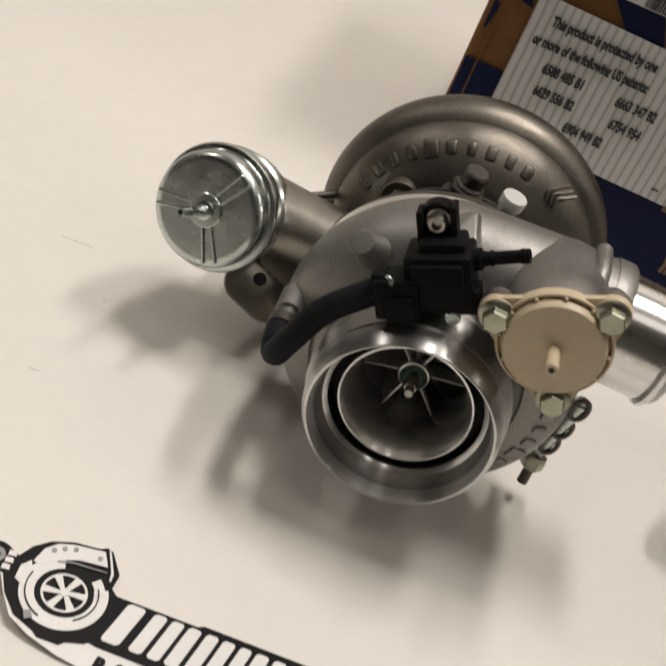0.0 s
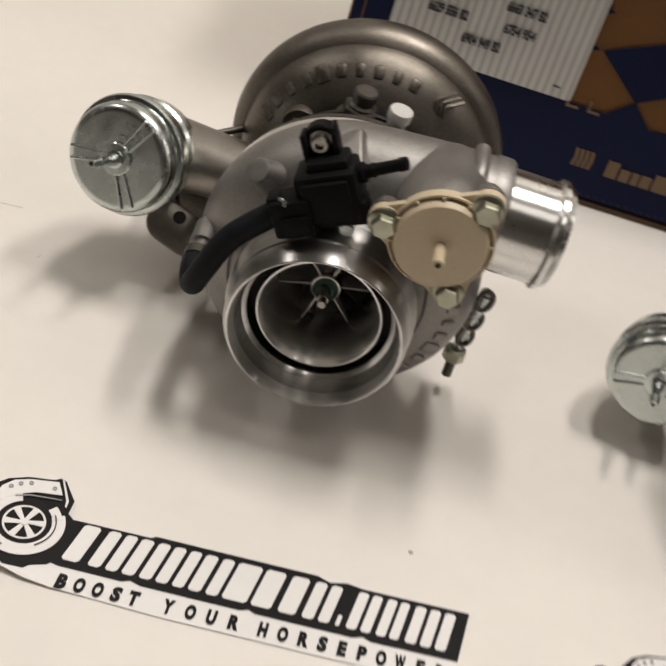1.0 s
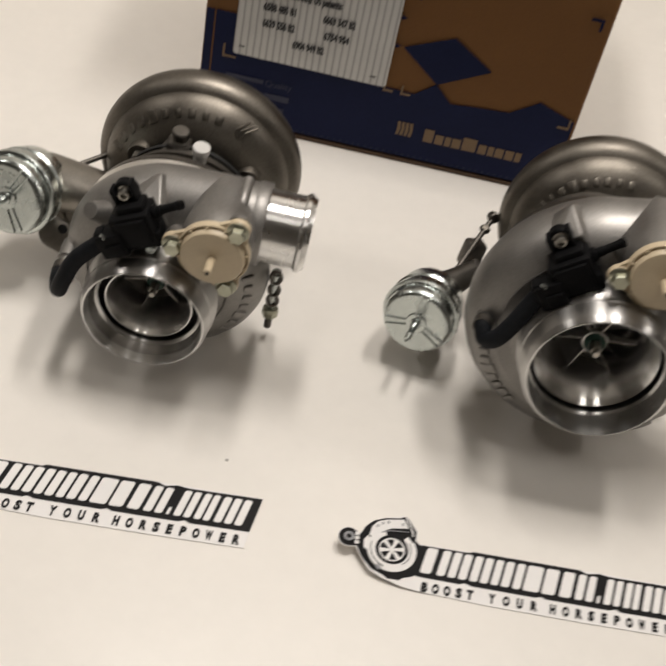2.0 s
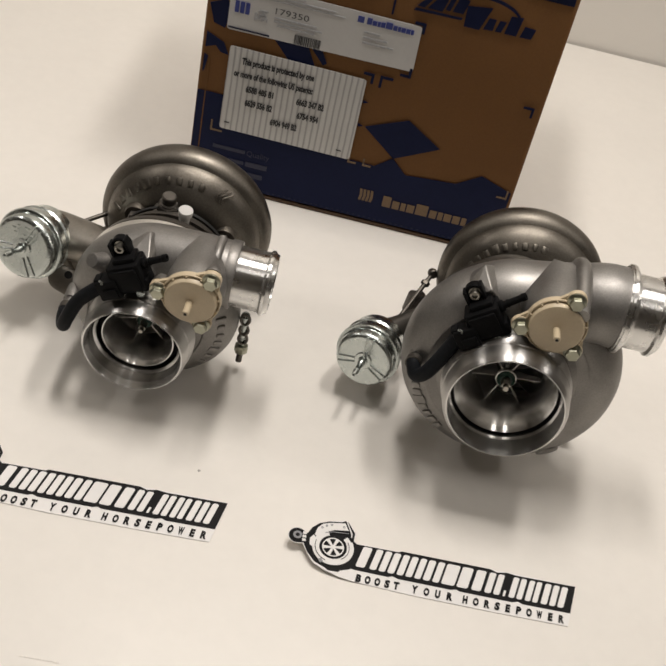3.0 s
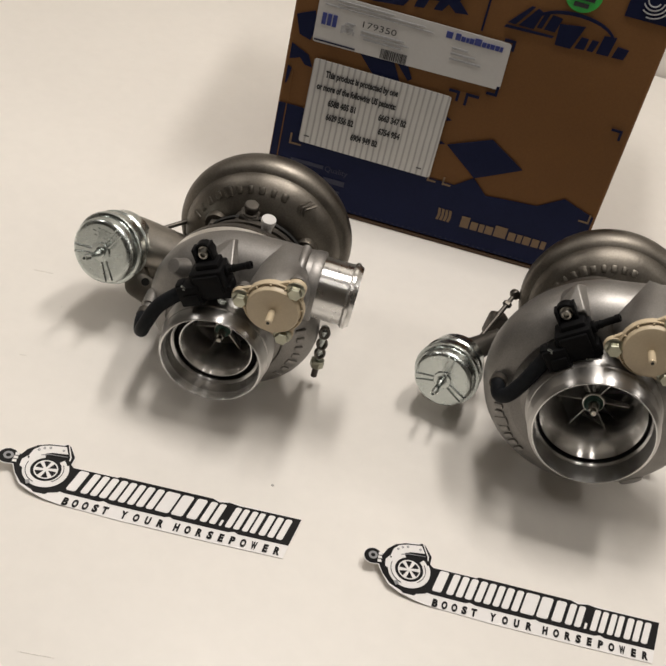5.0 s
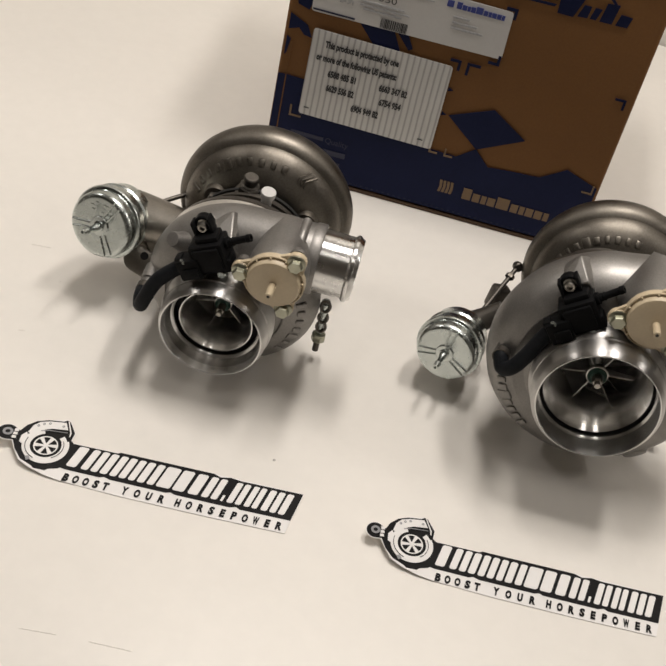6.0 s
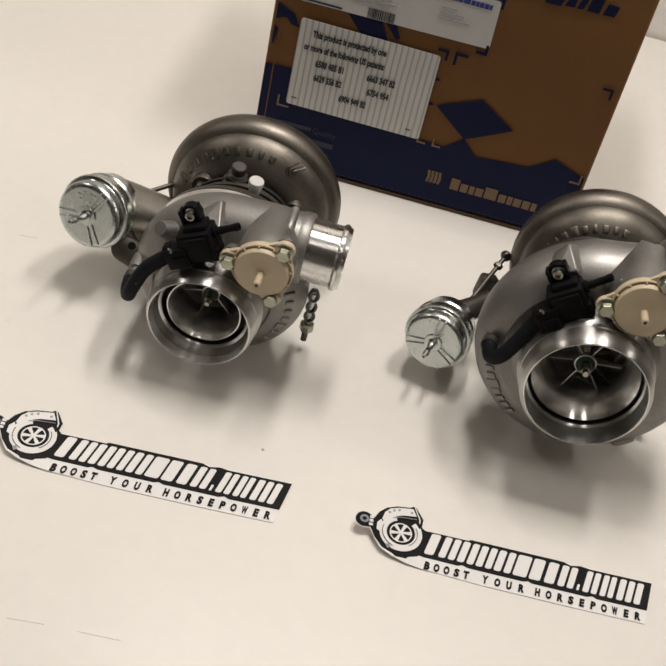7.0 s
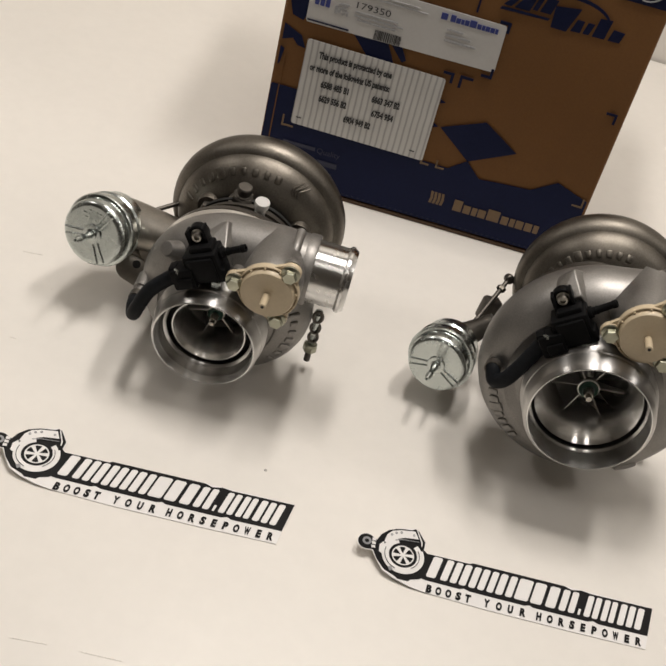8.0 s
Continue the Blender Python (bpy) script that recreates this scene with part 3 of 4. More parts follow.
    for x, y in ((-0.0868, 0.0200), (-0.0838, 0.0222), (-0.0802, 0.0236), (-0.0712, 0.0236)):
        part("emblem_dot", ring_sheet((x, y), 0.0004, 0.0009, 0.0015, n=12), M_STKG, st)
    part("emblem_wheel_edge", ring_sheet(W, 0.0071, 0.0079, 0.0010, n=36), M_STKW, st)
    for k in range(6):
        a = radians(60 * k + 14)
        d, e = Vector((math.cos(a), math.sin(a))), Vector((-math.sin(a), math.cos(a)))
        part("spoke", sheet([tuple(W + d * 0.001 - e * 0.0007), tuple(W + d * 0.0073 - e * 0.0022), tuple(W + d * 0.0073 + e * 0.0006), tuple(W + d * 0.001 + e * 0.0007)], 0.0010, cut=False), M_STKW, st)
    part("emblem_hub", sheet(disc(W, 0.0016, 14), 0.0013, cut=False), M_STKW, st)
    part("emblem_horn", ring_sheet(W, 0.0102, 0.0138, 0.0012, 20, 48, 16), M_STKW, st)
    part("emblem_stroke", ring_sheet(W, 0.0113, 0.0117, 0.0016, -55, 30, 20), M_STKB, st)
    part("emblem_stroke", ring_sheet(W, 0.0128, 0.0132, 0.0016, 165, 250, 20), M_STKB, st)
    part("emblem_eye", ring_sheet((-0.1035, 0.0106), 0.0016, 0.0032, 0.0010, n=18), M_STKG, st)
    for k in range(3):
        part("emblem_clip", sheet([(-0.1000, 0.0140 - 0.003 * k), (-0.0975, 0.0142 - 0.003 * k), (-0.0970, 0.0122 - 0.003 * k), (-0.0998, 0.0118 - 0.003 * k)], 0.0010), M_STKW, st)
    part("emblem_nut", sheet([(-0.0868, -0.0070), (-0.0846, -0.0060), (-0.0830, -0.0085), (-0.0852, -0.0100)], 0.0015), M_STKG, st)
    # plain slanted bars stand for the maker's name
    edges = [(165, 215, 0), (225, 312, 1), (303, 392, 2), (382, 466, 2), (458, 545, 1), (538, 610, 0), (606, 664, 0), (670, 722, 0), (727, 803, 2), (808, 828, 3), (833, 902, 1), (905, 970, 1), (975, 1085, 4)]
    for k, (a, b, style) in enumerate(edges):
        b = min(b, edges[k + 1][0]) if k + 1 < len(edges) else b
        u0, u1 = -0.0590 + (a - 165) / 920 * 0.1510, -0.0590 + (b - 165) / 920 * 0.1510 - 0.0016
        sl, v0, v1 = 0.0046, -0.0072, 0.0106
        if style == 3:
            v1 = v0 + 0.0050
            sl *= 0.26

        def at(u, v):
            return (u + sl * (v - v0) / (v1 - v0) - 0.001, v)

        def plate(p, q, lo, hi, lift, mat, name):
            c = min(0.0010, (q - p) * 0.2)
            bm = sheet([at(p + c, lo), at(q - c, lo), at(q, lo + c), at(q, hi - c), at(q - c, hi), at(p + c, hi), at(p, hi - c), at(p, lo + c)], lift, cut=u0 < -0.03)
            part(name, bm, mat, st)

        w = u1 - u0
        for p, q in [(0, 1)] if style in (0, 3) else [(0, 0.43), (0.59, 1)] if style < 3 else [(0, 0.27), (0.37, 0.63), (0.73, 1)]:
            plate(u0 + w * p, u0 + w * q, v0, v1, 0.00095, M_STKW, "name_bar")
    for word, u, w in (("BOOST", -0.0590, 0.0311), ("YOUR", -0.0186, 0.0280), ("HORSEPOWER", 0.0170, 0.0722)):
        bm = bmesh.new()
        pitch = (w - 0.0038) / (len(word) - 1)
        for k, letter in enumerate(word):
            merged(bm, lettering(letter, 0.0056, 0.0041, shear=0.16, bold=0.065), pose(u + pitch * k, -0.0190, 0.00085))
        for v in bm.verts:
            lifted = curl(v.co.x)
            v.co.z += lifted
            v.co.y -= lifted * 0.9
        part("slogan", bm, M_STKB, st, "black capital letters")
    return st


def laid(x, y, turn):
    return pose(x + 0.02, y, 0.0002, 0, 0, turn) @ pose(-0.02, 0, 0) @ Matrix.Diagonal((1.01, 1.04, 1, 1))


first = sticker()
first.matrix_basis = laid(0.0789, -0.2123, 3.0)
copy_thing(first, laid(-0.1802, -0.2164, 4.1))


# ---- marks on the table ----
speck = tagged(part("dust_speck", lathe([(0, 0), (0.0012, 0), (0.0009, 0.0004), (0, 0.0006)], (0, 0, 0), (0, 0, 1), 9), M_SPECK), "tiny grey crumb lying on the table", "speck")
speck.location = (-0.1072, -0.1720, 0.0)
for x, y, a, s in ((-0.347, -0.0157, 7, 0.016), (-0.3163, -0.051, 80, 0.003), (-0.321, -0.116, 10, 0.005), (-0.208, -0.3555, 7, 0.022), (-0.164, -0.3515, 4, 0.026)):
    sc = tagged(part("table_scuff", block((0, 0, 0.00015), (s, 0.0007, 0.0003), None, 0), M_SMEAR), "faint grey scuff on the white table", "scuff", "scuffs on the table")
    sc.matrix_basis = pose(x, y, 0, 0, 0, a)


# ---- the turbochargers ----
def scroll(yc, rc, rt0, rt1, cx, cz, na=96, nb=28):
    """The snail of a compressor: a ring of growing bore, starting right of the outlet and running clockwise to the top."""
    bm, rows = bmesh.new(), []
    for k in range(na):
        f = k / na
        a = radians(60 - 360 * f)
        rt = rt0 + (rt1 - rt0) * f ** 0.9
        r = rc + 0.25 * (rt - rt1)
        ring = []
        for j in range(nb):
            b = 2 * math.pi * j / nb
            d = r + rt * math.cos(b)
            ring.append(bm.verts.new((cx + d * math.cos(a), yc + rt * 0.98 * math.sin(b), cz + d * math.sin(a))))
        rows.append(ring)
    for a, b in zip(rows, rows[1:]):
        for j in range(nb):
            bm.faces.new([a[j], a[(j + 1) % nb], b[(j + 1) % nb], b[j]])
    bm.faces.new(rows[0])
    bm.faces.new(rows[-1])
    bmesh.ops.recalc_face_normals(bm, faces=bm.faces)
    return bm


def embossed(count, r, a0, a1, surface, size, proud=0.0009, c=(0, 0), lean=1.0):
    """Raised plain blocks along an arc; surface(r) gives the depth y of the face they stand on."""
    out = []
    slope = math.atan2(surface(r + 0.002) - surface(r - 0.002), 0.004) * lean
    for k in range(count):
        a = radians(a0 + (a1 - a0) * k / (count - 1))
        m = pose(c[0] + r * math.cos(a), surface(r) + 0.0003, c[1] + r * math.sin(a)) @ Matrix.Rotation(-(a - math.pi / 2), 4, "Y") @ Matrix.Rotation(-slope, 4, "X")
        h = size * (1.35 if k in (0, 4) else 1.0)
        w = size * (1.05 if k == 4 else 0.62 + 0.14 * (k % 2))
        bm = block((0, -proud * 0.5, h * 0.06), (w, proud * 2.6, h), None, size * 0.16, segments=2)
        bmesh.ops.transform(bm, matrix=m, verts=bm.verts)
        out.append(bm)
    return out


def turbocharger(P):
    ax, yr, az = P["axis"]
    S = P["size"]
    tb = tagged(new("turbocharger"), P["label"], "turbocharger", "turbochargers on the table")
    turn = pose(0, 0, 0, *P["turn"])
    tb.matrix_basis = Matrix.Translation((ax, yr, az)) @ turn @ Matrix.Translation((0, 0.09, -az))
    off = (0, -0.09, az)

    def add(name, bm, mat, label="", parent=None):
        return part(name, bm, mat, parent or tb, label, off if parent is None else (0, 0, 0))

    # compressor housing
    R, yc, rc, rt0, rt1 = P["rim"], P["yc"], P["rc"], P["rt0"], P["rt1"]
    cx, cz = P["scroll"]
    housing = add("compressor_housing", scroll(yc, rc, rt0, rt1, cx, cz), M_CAST, "sand-cast aluminium compressor snail")
    yf = yc - rt1
    face = [(R * 0.99, 0.020), (R * 1.0, yf * 0.80), (R * 1.05, yf * 0.96), (R * 1.16, yf * 1.05), (rc + 0.002, yf + 0.0012), (rc, yf + 0.012)]
    part("front_face", lathe(face, seg=96), M_CAST, housing)
    lip = P["lip"]
    cut = P["lip_cut"]
    inlet = add("inlet_ring", lathe(lip[3:cut], seg=128), M_TURNED, "bright lathe-turned inlet ring")
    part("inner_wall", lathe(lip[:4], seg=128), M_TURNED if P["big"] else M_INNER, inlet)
    part("outer_band", lathe(lip[cut - 1:], seg=128), M_BAND, inlet, "grooved outer band of turned aluminium")
    # Black surface painted in for the shade down in the groove.
    part("groove_shade", lathe(P["groove"], seg=96), M_VOID, inlet)
    gr, gy = P["groove"][0]
    part("bore_step", lathe([(gr - 0.0010, gy - 0.0030), (gr - 0.0002, gy - 0.0040), (gr + 0.0008, gy - 0.0047), (gr + 0.0020, gy - 0.0044)], seg=128), M_TURNED, inlet, "bright machined step in the bore")
    part("inner_shroud", lathe(P["shroud"], seg=96), M_BELL, inlet)
    back = P["back"]
    add("backplate", lathe([(0.02, yc + rt0 * 0.6), (back - 0.003, yc + rt0 * 0.62), (back, yc + rt0 * 0.70), (back, yc + rt0 * 1.02), (back - 0.0025, yc + rt0 * 1.1), (0.02, yc + rt0 * 1.12)], seg=96), M_PAD, "machined compressor backplate edge")
    clamp = add("v_band_clamp", lathe([(back - 0.004, yc + rt0 * 1.12), (back - 0.001, yc + rt0 * 1.12 + 0.001), (back - 0.002, yc + rt0 * 1.12 + 0.006), (back - 0.006, yc + rt0 * 1.12 + 0.007)], seg=96), M_DARKSTEEL)

    # compressor wheel
    th, yw = P["throat"], P["wheel_y"]
    wheel = add("compressor_wheel", lathe([(0, yw), (th * 0.16, yw), (th * 0.20, yw + 0.006), (th * 0.32, yw + 0.014), (th * 0.7, yw + 0.024), (th * 1.1, yw + 0.028), (0, yw + 0.028)], seg=40), M_TURNED, "milled aluminium compressor wheel")
    for k in range(12):
        bm = bmesh.new()
        main = k % 2 == 0
        rows = []
        for i in range(7):
            f = i / 6
            y = yw + (0.001 if main else 0.009) + f * (0.020 if main else 0.013)
            twist = radians(30 * k + P["wheel_turn"] - 40 * f * f * (1 if main else 0.7) - (0 if main else 14))
            r0 = th * (0.17 + 0.25 * f * f)
            r1 = th * 0.955
            rows.append([(r0 * math.cos(twist), y, r0 * math.sin(twist)), (r1 * math.cos(twist + 0.06), y - 0.001 + 0.003 * f, r1 * math.sin(twist + 0.06))])
        grid = [[bm.verts.new(Vector(a).lerp(Vector(b), j / 4)) for j in range(5)] for a, b in rows]
        for a, b in zip(grid, grid[1:]):
            for j in range(4):
                bm.faces.new([a[j], a[j + 1], b[j + 1], b[j]])
        bmesh.ops.solidify(bm, geom=bm.faces[:], thickness=0.0009)
        part("blade", bm, M_BLADE, wheel)
        if main:
            a, b = Vector(rows[0][0]), Vector(rows[0][1])
            # Bright bead added along the leading edge, to give it a glint.
            part("edge_glint_bead", sweep([a, a.lerp(b, 0.5), b], [0.0006, 0.0005, 0.0004], 8), M_PAD, wheel)
    part("nut_collar", lathe([(0, 0), (th * 0.27, 0), (th * 0.26, 0.004), (th * 0.18, 0.0055), (0, 0.0055)], (0, yw + 0.001, 0), (0, -1, 0), 28), M_GREEN, wheel, "green paint-marked nut collar")
    part("shaft_nut", hexbolt((0, yw - 0.002, 0), (0, -1, 0), th * 0.24, 0.009), M_NUT, wheel)
    part("nut_washer", lathe([(th * 0.25, 0), (th * 0.30, 0), (th * 0.305, 0.001), (th * 0.29, 0.0032), (th * 0.26, 0.0034)], (0, yw + 0.001, 0), (0, -1, 0), 32), M_PAD, wheel, "bright washer rim")
    part("shaft_end", rod((0, yw - 0.010, 0), (0, yw - 0.015, 0), th * 0.085), M_NUT, wheel)

    # outlet
    ox, oy, oz = P["outlet"]
    ro = P["out_r"]
    x0 = P["out_x0"]
    bend = [(cx + rc * math.cos(radians(a)), yc, cz + rc * math.sin(radians(a))) for a in (150, 130, 110, 92)]
    path = spline(bend + [(x0 * 0.55, (yc + oy) / 2, (cz + rc + oz) / 2 + 0.001), (x0 - 0.012, oy, oz), (x0, oy, oz)], 10)
    n = len(path)
    duct = add("outlet_duct", sweep(path, [rt1 * (0.93 + 0.07 * min(1, k / (n * 0.45))) + (ro * 1.10 - rt1) * max(0, k / n - 0.55) / 0.45 for k in range(n)], 40), M_CAST)
    L = ox - x0
    if not P["big"]:
        part("duct_collar", lathe([(ro * 0.9, -0.006), (ro * 1.12, -0.005), (ro * 1.14, -0.003), (ro * 1.14, 0.002), (ro * 1.11, 0.003), (ro * 0.9, 0.003)], (x0, oy, oz), (1, 0, 0), 64), M_CAST, duct)
    if P["big"]:
        part("duct_flange", lathe([(ro * 0.9, -0.0010), (ro * 1.14, -0.0010), (ro * 1.14, 0.0), (ro * 1.19, 0.0003), (ro * 1.205, 0.0014), (ro * 1.195, 0.0030), (ro * 1.13, 0.0042), (ro * 1.03, 0.0052), (ro, 0.0068)], (x0 + 0.0010, oy, oz), (1, 0, 0), 64), M_PIPE, duct)
    pipe = [(ro, 0.0), (ro, L - 0.010), (ro * 1.005, L - 0.0070), (ro * 1.08, L - 0.0055), (ro * 1.085, L - 0.0035), (ro * 1.01, L - 0.0018), (ro * 0.97, L), (ro * 0.86, L), (ro * 0.85, L - 0.004), (ro * 0.85, 0.0)]
    add("outlet_pipe", lathe(pipe, (x0, oy, oz), (1, 0, 0), 72), M_PIPE, "shiny machined outlet pipe with hose bead")
    # Flat black disc stands for the darkness deep in the pipe.
    part("outlet_shade_disc", lathe([(0, 0.004), (ro * 0.86, 0.004)], (x0, oy, oz), (1, 0, 0), 40), M_VOID, duct)
    if P["big"]:
        add("housing_rib", sweep(spline([(0.0285, 0.010, 0.0800), (0.0295, 0.030, 0.0850), (0.030, 0.055, 0.0885), (0.030, 0.072, 0.0840), (0.030, 0.082, 0.0740)], 6), 0.0060, 16), M_CAST)
    else:
        add("housing_rib", sweep(spline([(x0 - 0.012, oy - ro * 0.75, oz - ro * 0.85), (x0 - 0.012, oy - ro * 1.13, oz), (x0 - 0.012, oy - ro * 0.6, oz + ro * 0.96), (x0 - 0.012, oy + ro * 0.3, oz + ro * 1.1)], 8), 0.0034, 12), M_CAST)

    # recirculation valve and its cream cover
    bx, by, bz = P["cover"]
    rcv, bc = P["cover_r"], P["bolt_circle"]
    if P["big"]:
        web = bmesh.new()
        for k in range(40):
            a = 2 * math.pi * k / 40
            web.verts.new((bx + rcv * 0.97 * math.cos(a), by + 0.003, bz + rcv * 0.97 * math.sin(a)))
            web.verts.new((bx + rcv * 0.99 * math.cos(a), by + 0.008, bz + rcv * 0.99 * math.sin(a)))
        for p in P["web"]:
            web.verts.new(p)
        hull = bmesh.ops.convex_hull(web, input=web.verts[:])
        bmesh.ops.delete(web, geom=list({g for g in hull["geom_interior"] + hull["geom_unused"] if isinstance(g, bmesh.types.BMVert)}), context="VERTS")
        add("valve_body", web, M_CAST)
    else:
        add("valve_body", lathe([(0, 0.0025), (rcv * 1.0, 0.0025), (rcv * 1.02, 0.006), (rcv * 1.0, 0.018), (rcv * 0.80, yc - by), (0, yc - by + 0.004)], (bx, by, bz), (0, 1, 0), 56), M_CAST)
        add("valve_shoulder", block((bx + 0.003, (by + yc) / 2 + 0.010, bz - 0.0045), (rcv * 1.6, yc - by - 0.010, rcv * 1.4), None, 0.010, segments=5), M_CAST)
    cover = add("valve_cover", lathe([(0, -0.0058), (rcv * 0.5, -0.0058), (rcv * 0.81, -0.0058), (rcv * 0.85, -0.0056), (rcv * 0.88, -0.0048), (rcv * 0.90, -0.0016), (rcv * 0.93, -0.0006), (rcv * 0.965, -0.0022), (rcv * 1.0, -0.0020), (rcv * 1.01, 0.0025), (0, 0.0025)], (bx, by, bz), (0, 1, 0), 64),
                M_CREAM, "cream plastic diaphragm cover with three bolt ears")
    for deg in P["bolt_angles"]:
        a = radians(deg)
        px, pz = bx + bc * math.cos(a), bz + bc * math.sin(a)
        part("bolt_ear", lathe([(0, -0.0012), (0.0066, -0.0012), (0.0070, 0.0), (0.0070, 0.0025), (0, 0.0025)], (px, by, pz), (0, 1, 0), 24), M_CREAM, cover)
        part("cover_bolt", hexbolt((px, by - 0.0012, pz), (0, -1, 0), 0.0088, 0.0060, 0.0064, turn=a), M_YZINC, cover, "yellow-zinc flanged hex bolt")
        if not P["big"]:
            part("boss", lathe([(0, 0.004), (0.0066, 0.004), (0.0068, 0.006), (0.0050, 0.011), (0, 0.013)], (px, by, pz), (0, 1, 0), 24), M_CAST, housing)
    plate = bmesh.new()
    for deg in P["bolt_angles"]:
        a = radians(deg)
        for k in range(16):
            w = 2 * math.pi * k / 16
            for y in (by - 0.0004, by + 0.0024):
                plate.verts.new((bx + bc * math.cos(a) + 0.0066 * math.cos(w), y, bz + bc * math.sin(a) + 0.0066 * math.sin(w)))
    hull = bmesh.ops.convex_hull(plate, input=plate.verts[:])
    bmesh.ops.delete(plate, geom=list({g for g in hull["geom_interior"] + hull["geom_unused"] if isinstance(g, bmesh.types.BMVert)}), context="VERTS")
    part("ear_plate", plate, M_CREAM, cover)
    for k in range(12):
        a = radians(30 * k + 15)
        d = Vector((math.cos(a), 0, math.sin(a)))
        m = Matrix.Translation(Vector((bx, by - 0.0015, bz)) + d * rcv * 0.935) @ Matrix.Rotation(-a, 4, "Y")
        part("rib", block((0, 0, 0), (rcv * 0.08, 0.0034, 0.0012), m, 0.0003, segments=1), M_CREAM, cover)
    part("nipple", rod((bx, by - 0.0055, bz), (bx, by - 0.0185, bz), 0.0025, 20, 0.2), M_CREAM, cover)
    part("nipple_bore", rod((bx, by - 0.0180, bz), (bx, by - 0.01875, bz), 0.0011, 12, 0.1), M_VOID, cover)

    # solenoid valve
    sx, sy, sz = P["solenoid"]
    m = pose(sx, sy, sz) @ Matrix.Rotation(-radians(P["lean"]), 4, "Y") @ Matrix.Scale(0.86, 4)

    def at(x, y, z):
        return m @ Vector((x, y, z))

    bm = block((0.001, -0.006, -0.0225), (0.029, 0.022, 0.0265), m, 0.0022)
    sol = add("solenoid_valve", bm, M_BLACKPL, "black plastic boost control solenoid")
    part("front_plate", block((0.001, -0.0175, -0.022), (0.022, 0.004, 0.020), m, 0.0012), M_BLACKPL, sol)
    part("neck", block((0.0025, -0.004, -0.0095), (0.020, 0.016, 0.009), m, 0.002), M_BLACKPL, sol)
    part("port_block", block((0.013, -0.009, -0.031), (0.010, 0.014, 0.012), m, 0.002), M_BLACKPL, sol)
    tab = lathe([(0.0026, -0.0008), (0.0064, -0.0008), (0.0070, 0.0), (0.0070, 0.0050), (0.0026, 0.0050)], at(0, 0.001, 0), m.to_3x3() @ Vector((0, 1, 0)), 28)
    block((-0.0072, 0.0, -0.003), (0.0026, 0.010, 0.018), m, 0.0008, tab)
    block((0.0072, 0.0, -0.002), (0.0026, 0.010, 0.020), m, 0.0008, tab)
    block((0.0, 0.004, -0.007), (0.016, 0.004, 0.014), m, 0.0008, tab)
    part("mount_tab", tab, M_BLACKPL, sol)
    n_out = m.to_3x3() @ Vector((0, -1, 0))
    screw = lathe([(0, 0.0022), (0.0019, 0.0022), (0.0019, 0.0042), (0.0030, 0.0044), (0.0037, 0.0038), (0.0037, 0.0006), (0.0047, 0.0004), (0.0047, 0), (0, 0)], at(0, 0.0005, 0), n_out, 24)
    part("cap_screw", screw, M_NUT, sol, "grey steel socket-head screw")
    nz = lathe([(0, 0), (0.0042, 0), (0.0042, 0.003), (0.0030, 0.0035), (0.0026, 0.006), (0.0031, 0.0065), (0.0025, 0.008), (0.0025, 0.0170), (0.0029, 0.0175), (0.0027, 0.0205), (0.0014, 0.0208), (0.0014, 0.016), (0, 0.016)],
               at(0.0150, -0.006, -0.0150), m.to_3x3() @ Vector((1, -0.08, 0.12)), 20)
    part("nozzle", nz, M_BLACKPL, sol)
    con = block((-0.0165, -0.0125, -0.0275), (0.0195, 0.017, 0.0185), m, 0.0016)
    block((-0.0150, -0.0215, -0.0300), (0.0125, 0.003, 0.0090), m, 0.0008, con)
    block((-0.0245, -0.0125, -0.0200), (0.006, 0.010, 0.006), m, 0.001, con)
    part("connector", con, M_BLACKPL, sol)
    clip = sweep([at(-0.0195, -0.0205, -0.0160), at(-0.0185, -0.0225, -0.0150), at(-0.0170, -0.0220, -0.0170), at(-0.0180, -0.0230, -0.0185)], 0.0009, 8)
    part("wire_clip", clip, M_ZINC, sol, "small bent silver clip")
    part("bracket", sweep([at(0.002, -0.010, -0.0365), at(0.008, -0.014, -0.0372), at(0.012, -0.013, -0.034)], 0.0012, 8), M_ZINC, sol)
    part("bracket_screw", rod(at(0.006, -0.004, -0.036), at(0.006, -0.016, -0.0385), 0.0030), M_ZINC, sol)

    # rubber hose from the housing port to the solenoid
    port = Vector(P["port"])
    pdir = Vector(P["port_dir"]).normalized()
    hose = [port + pdir * d for d in P["stub"]] + [Vector(p) for p in P["hose"]] + [at(-0.022, -0.0115, -0.0255)]
    add("hose", sweep(spline(hose, 12), P["hose_r"], 20), M_RUBBER, "black rubber boost hose")
    prt = lathe([(0, -0.010), (0.0060, -0.010), (0.0056, 0.004), (0.0040, 0.004), (0.0038, 0.014), (0, 0.014)], port, pdir, 24)
    add("hose_port", prt, M_CAST, "aluminium hose fitting")
    band = [(P["hose_r"] * 0.98, 0.010), (P["hose_r"] * 1.13, 0.010), (P["hose_r"] * 1.13, 0.0155), (P["hose_r"] * 0.98, 0.0155)]
    add("hose_clamp", lathe(band, port, pdir, 28), M_DARKSTEEL)
    for (px, py, pz), d, r in P["bosses"]:
        u = Vector(d).normalized()
        part("round_boss", lathe([(r * 1.35, -0.009), (r * 1.12, -0.003), (r, 0.002), (r * 0.9, 0.0035), (r * 0.8, 0.0036), (r * 0.4, 0.0036), (0, 0.0036)], (px, py, pz), u, 32), M_CAST, housing)
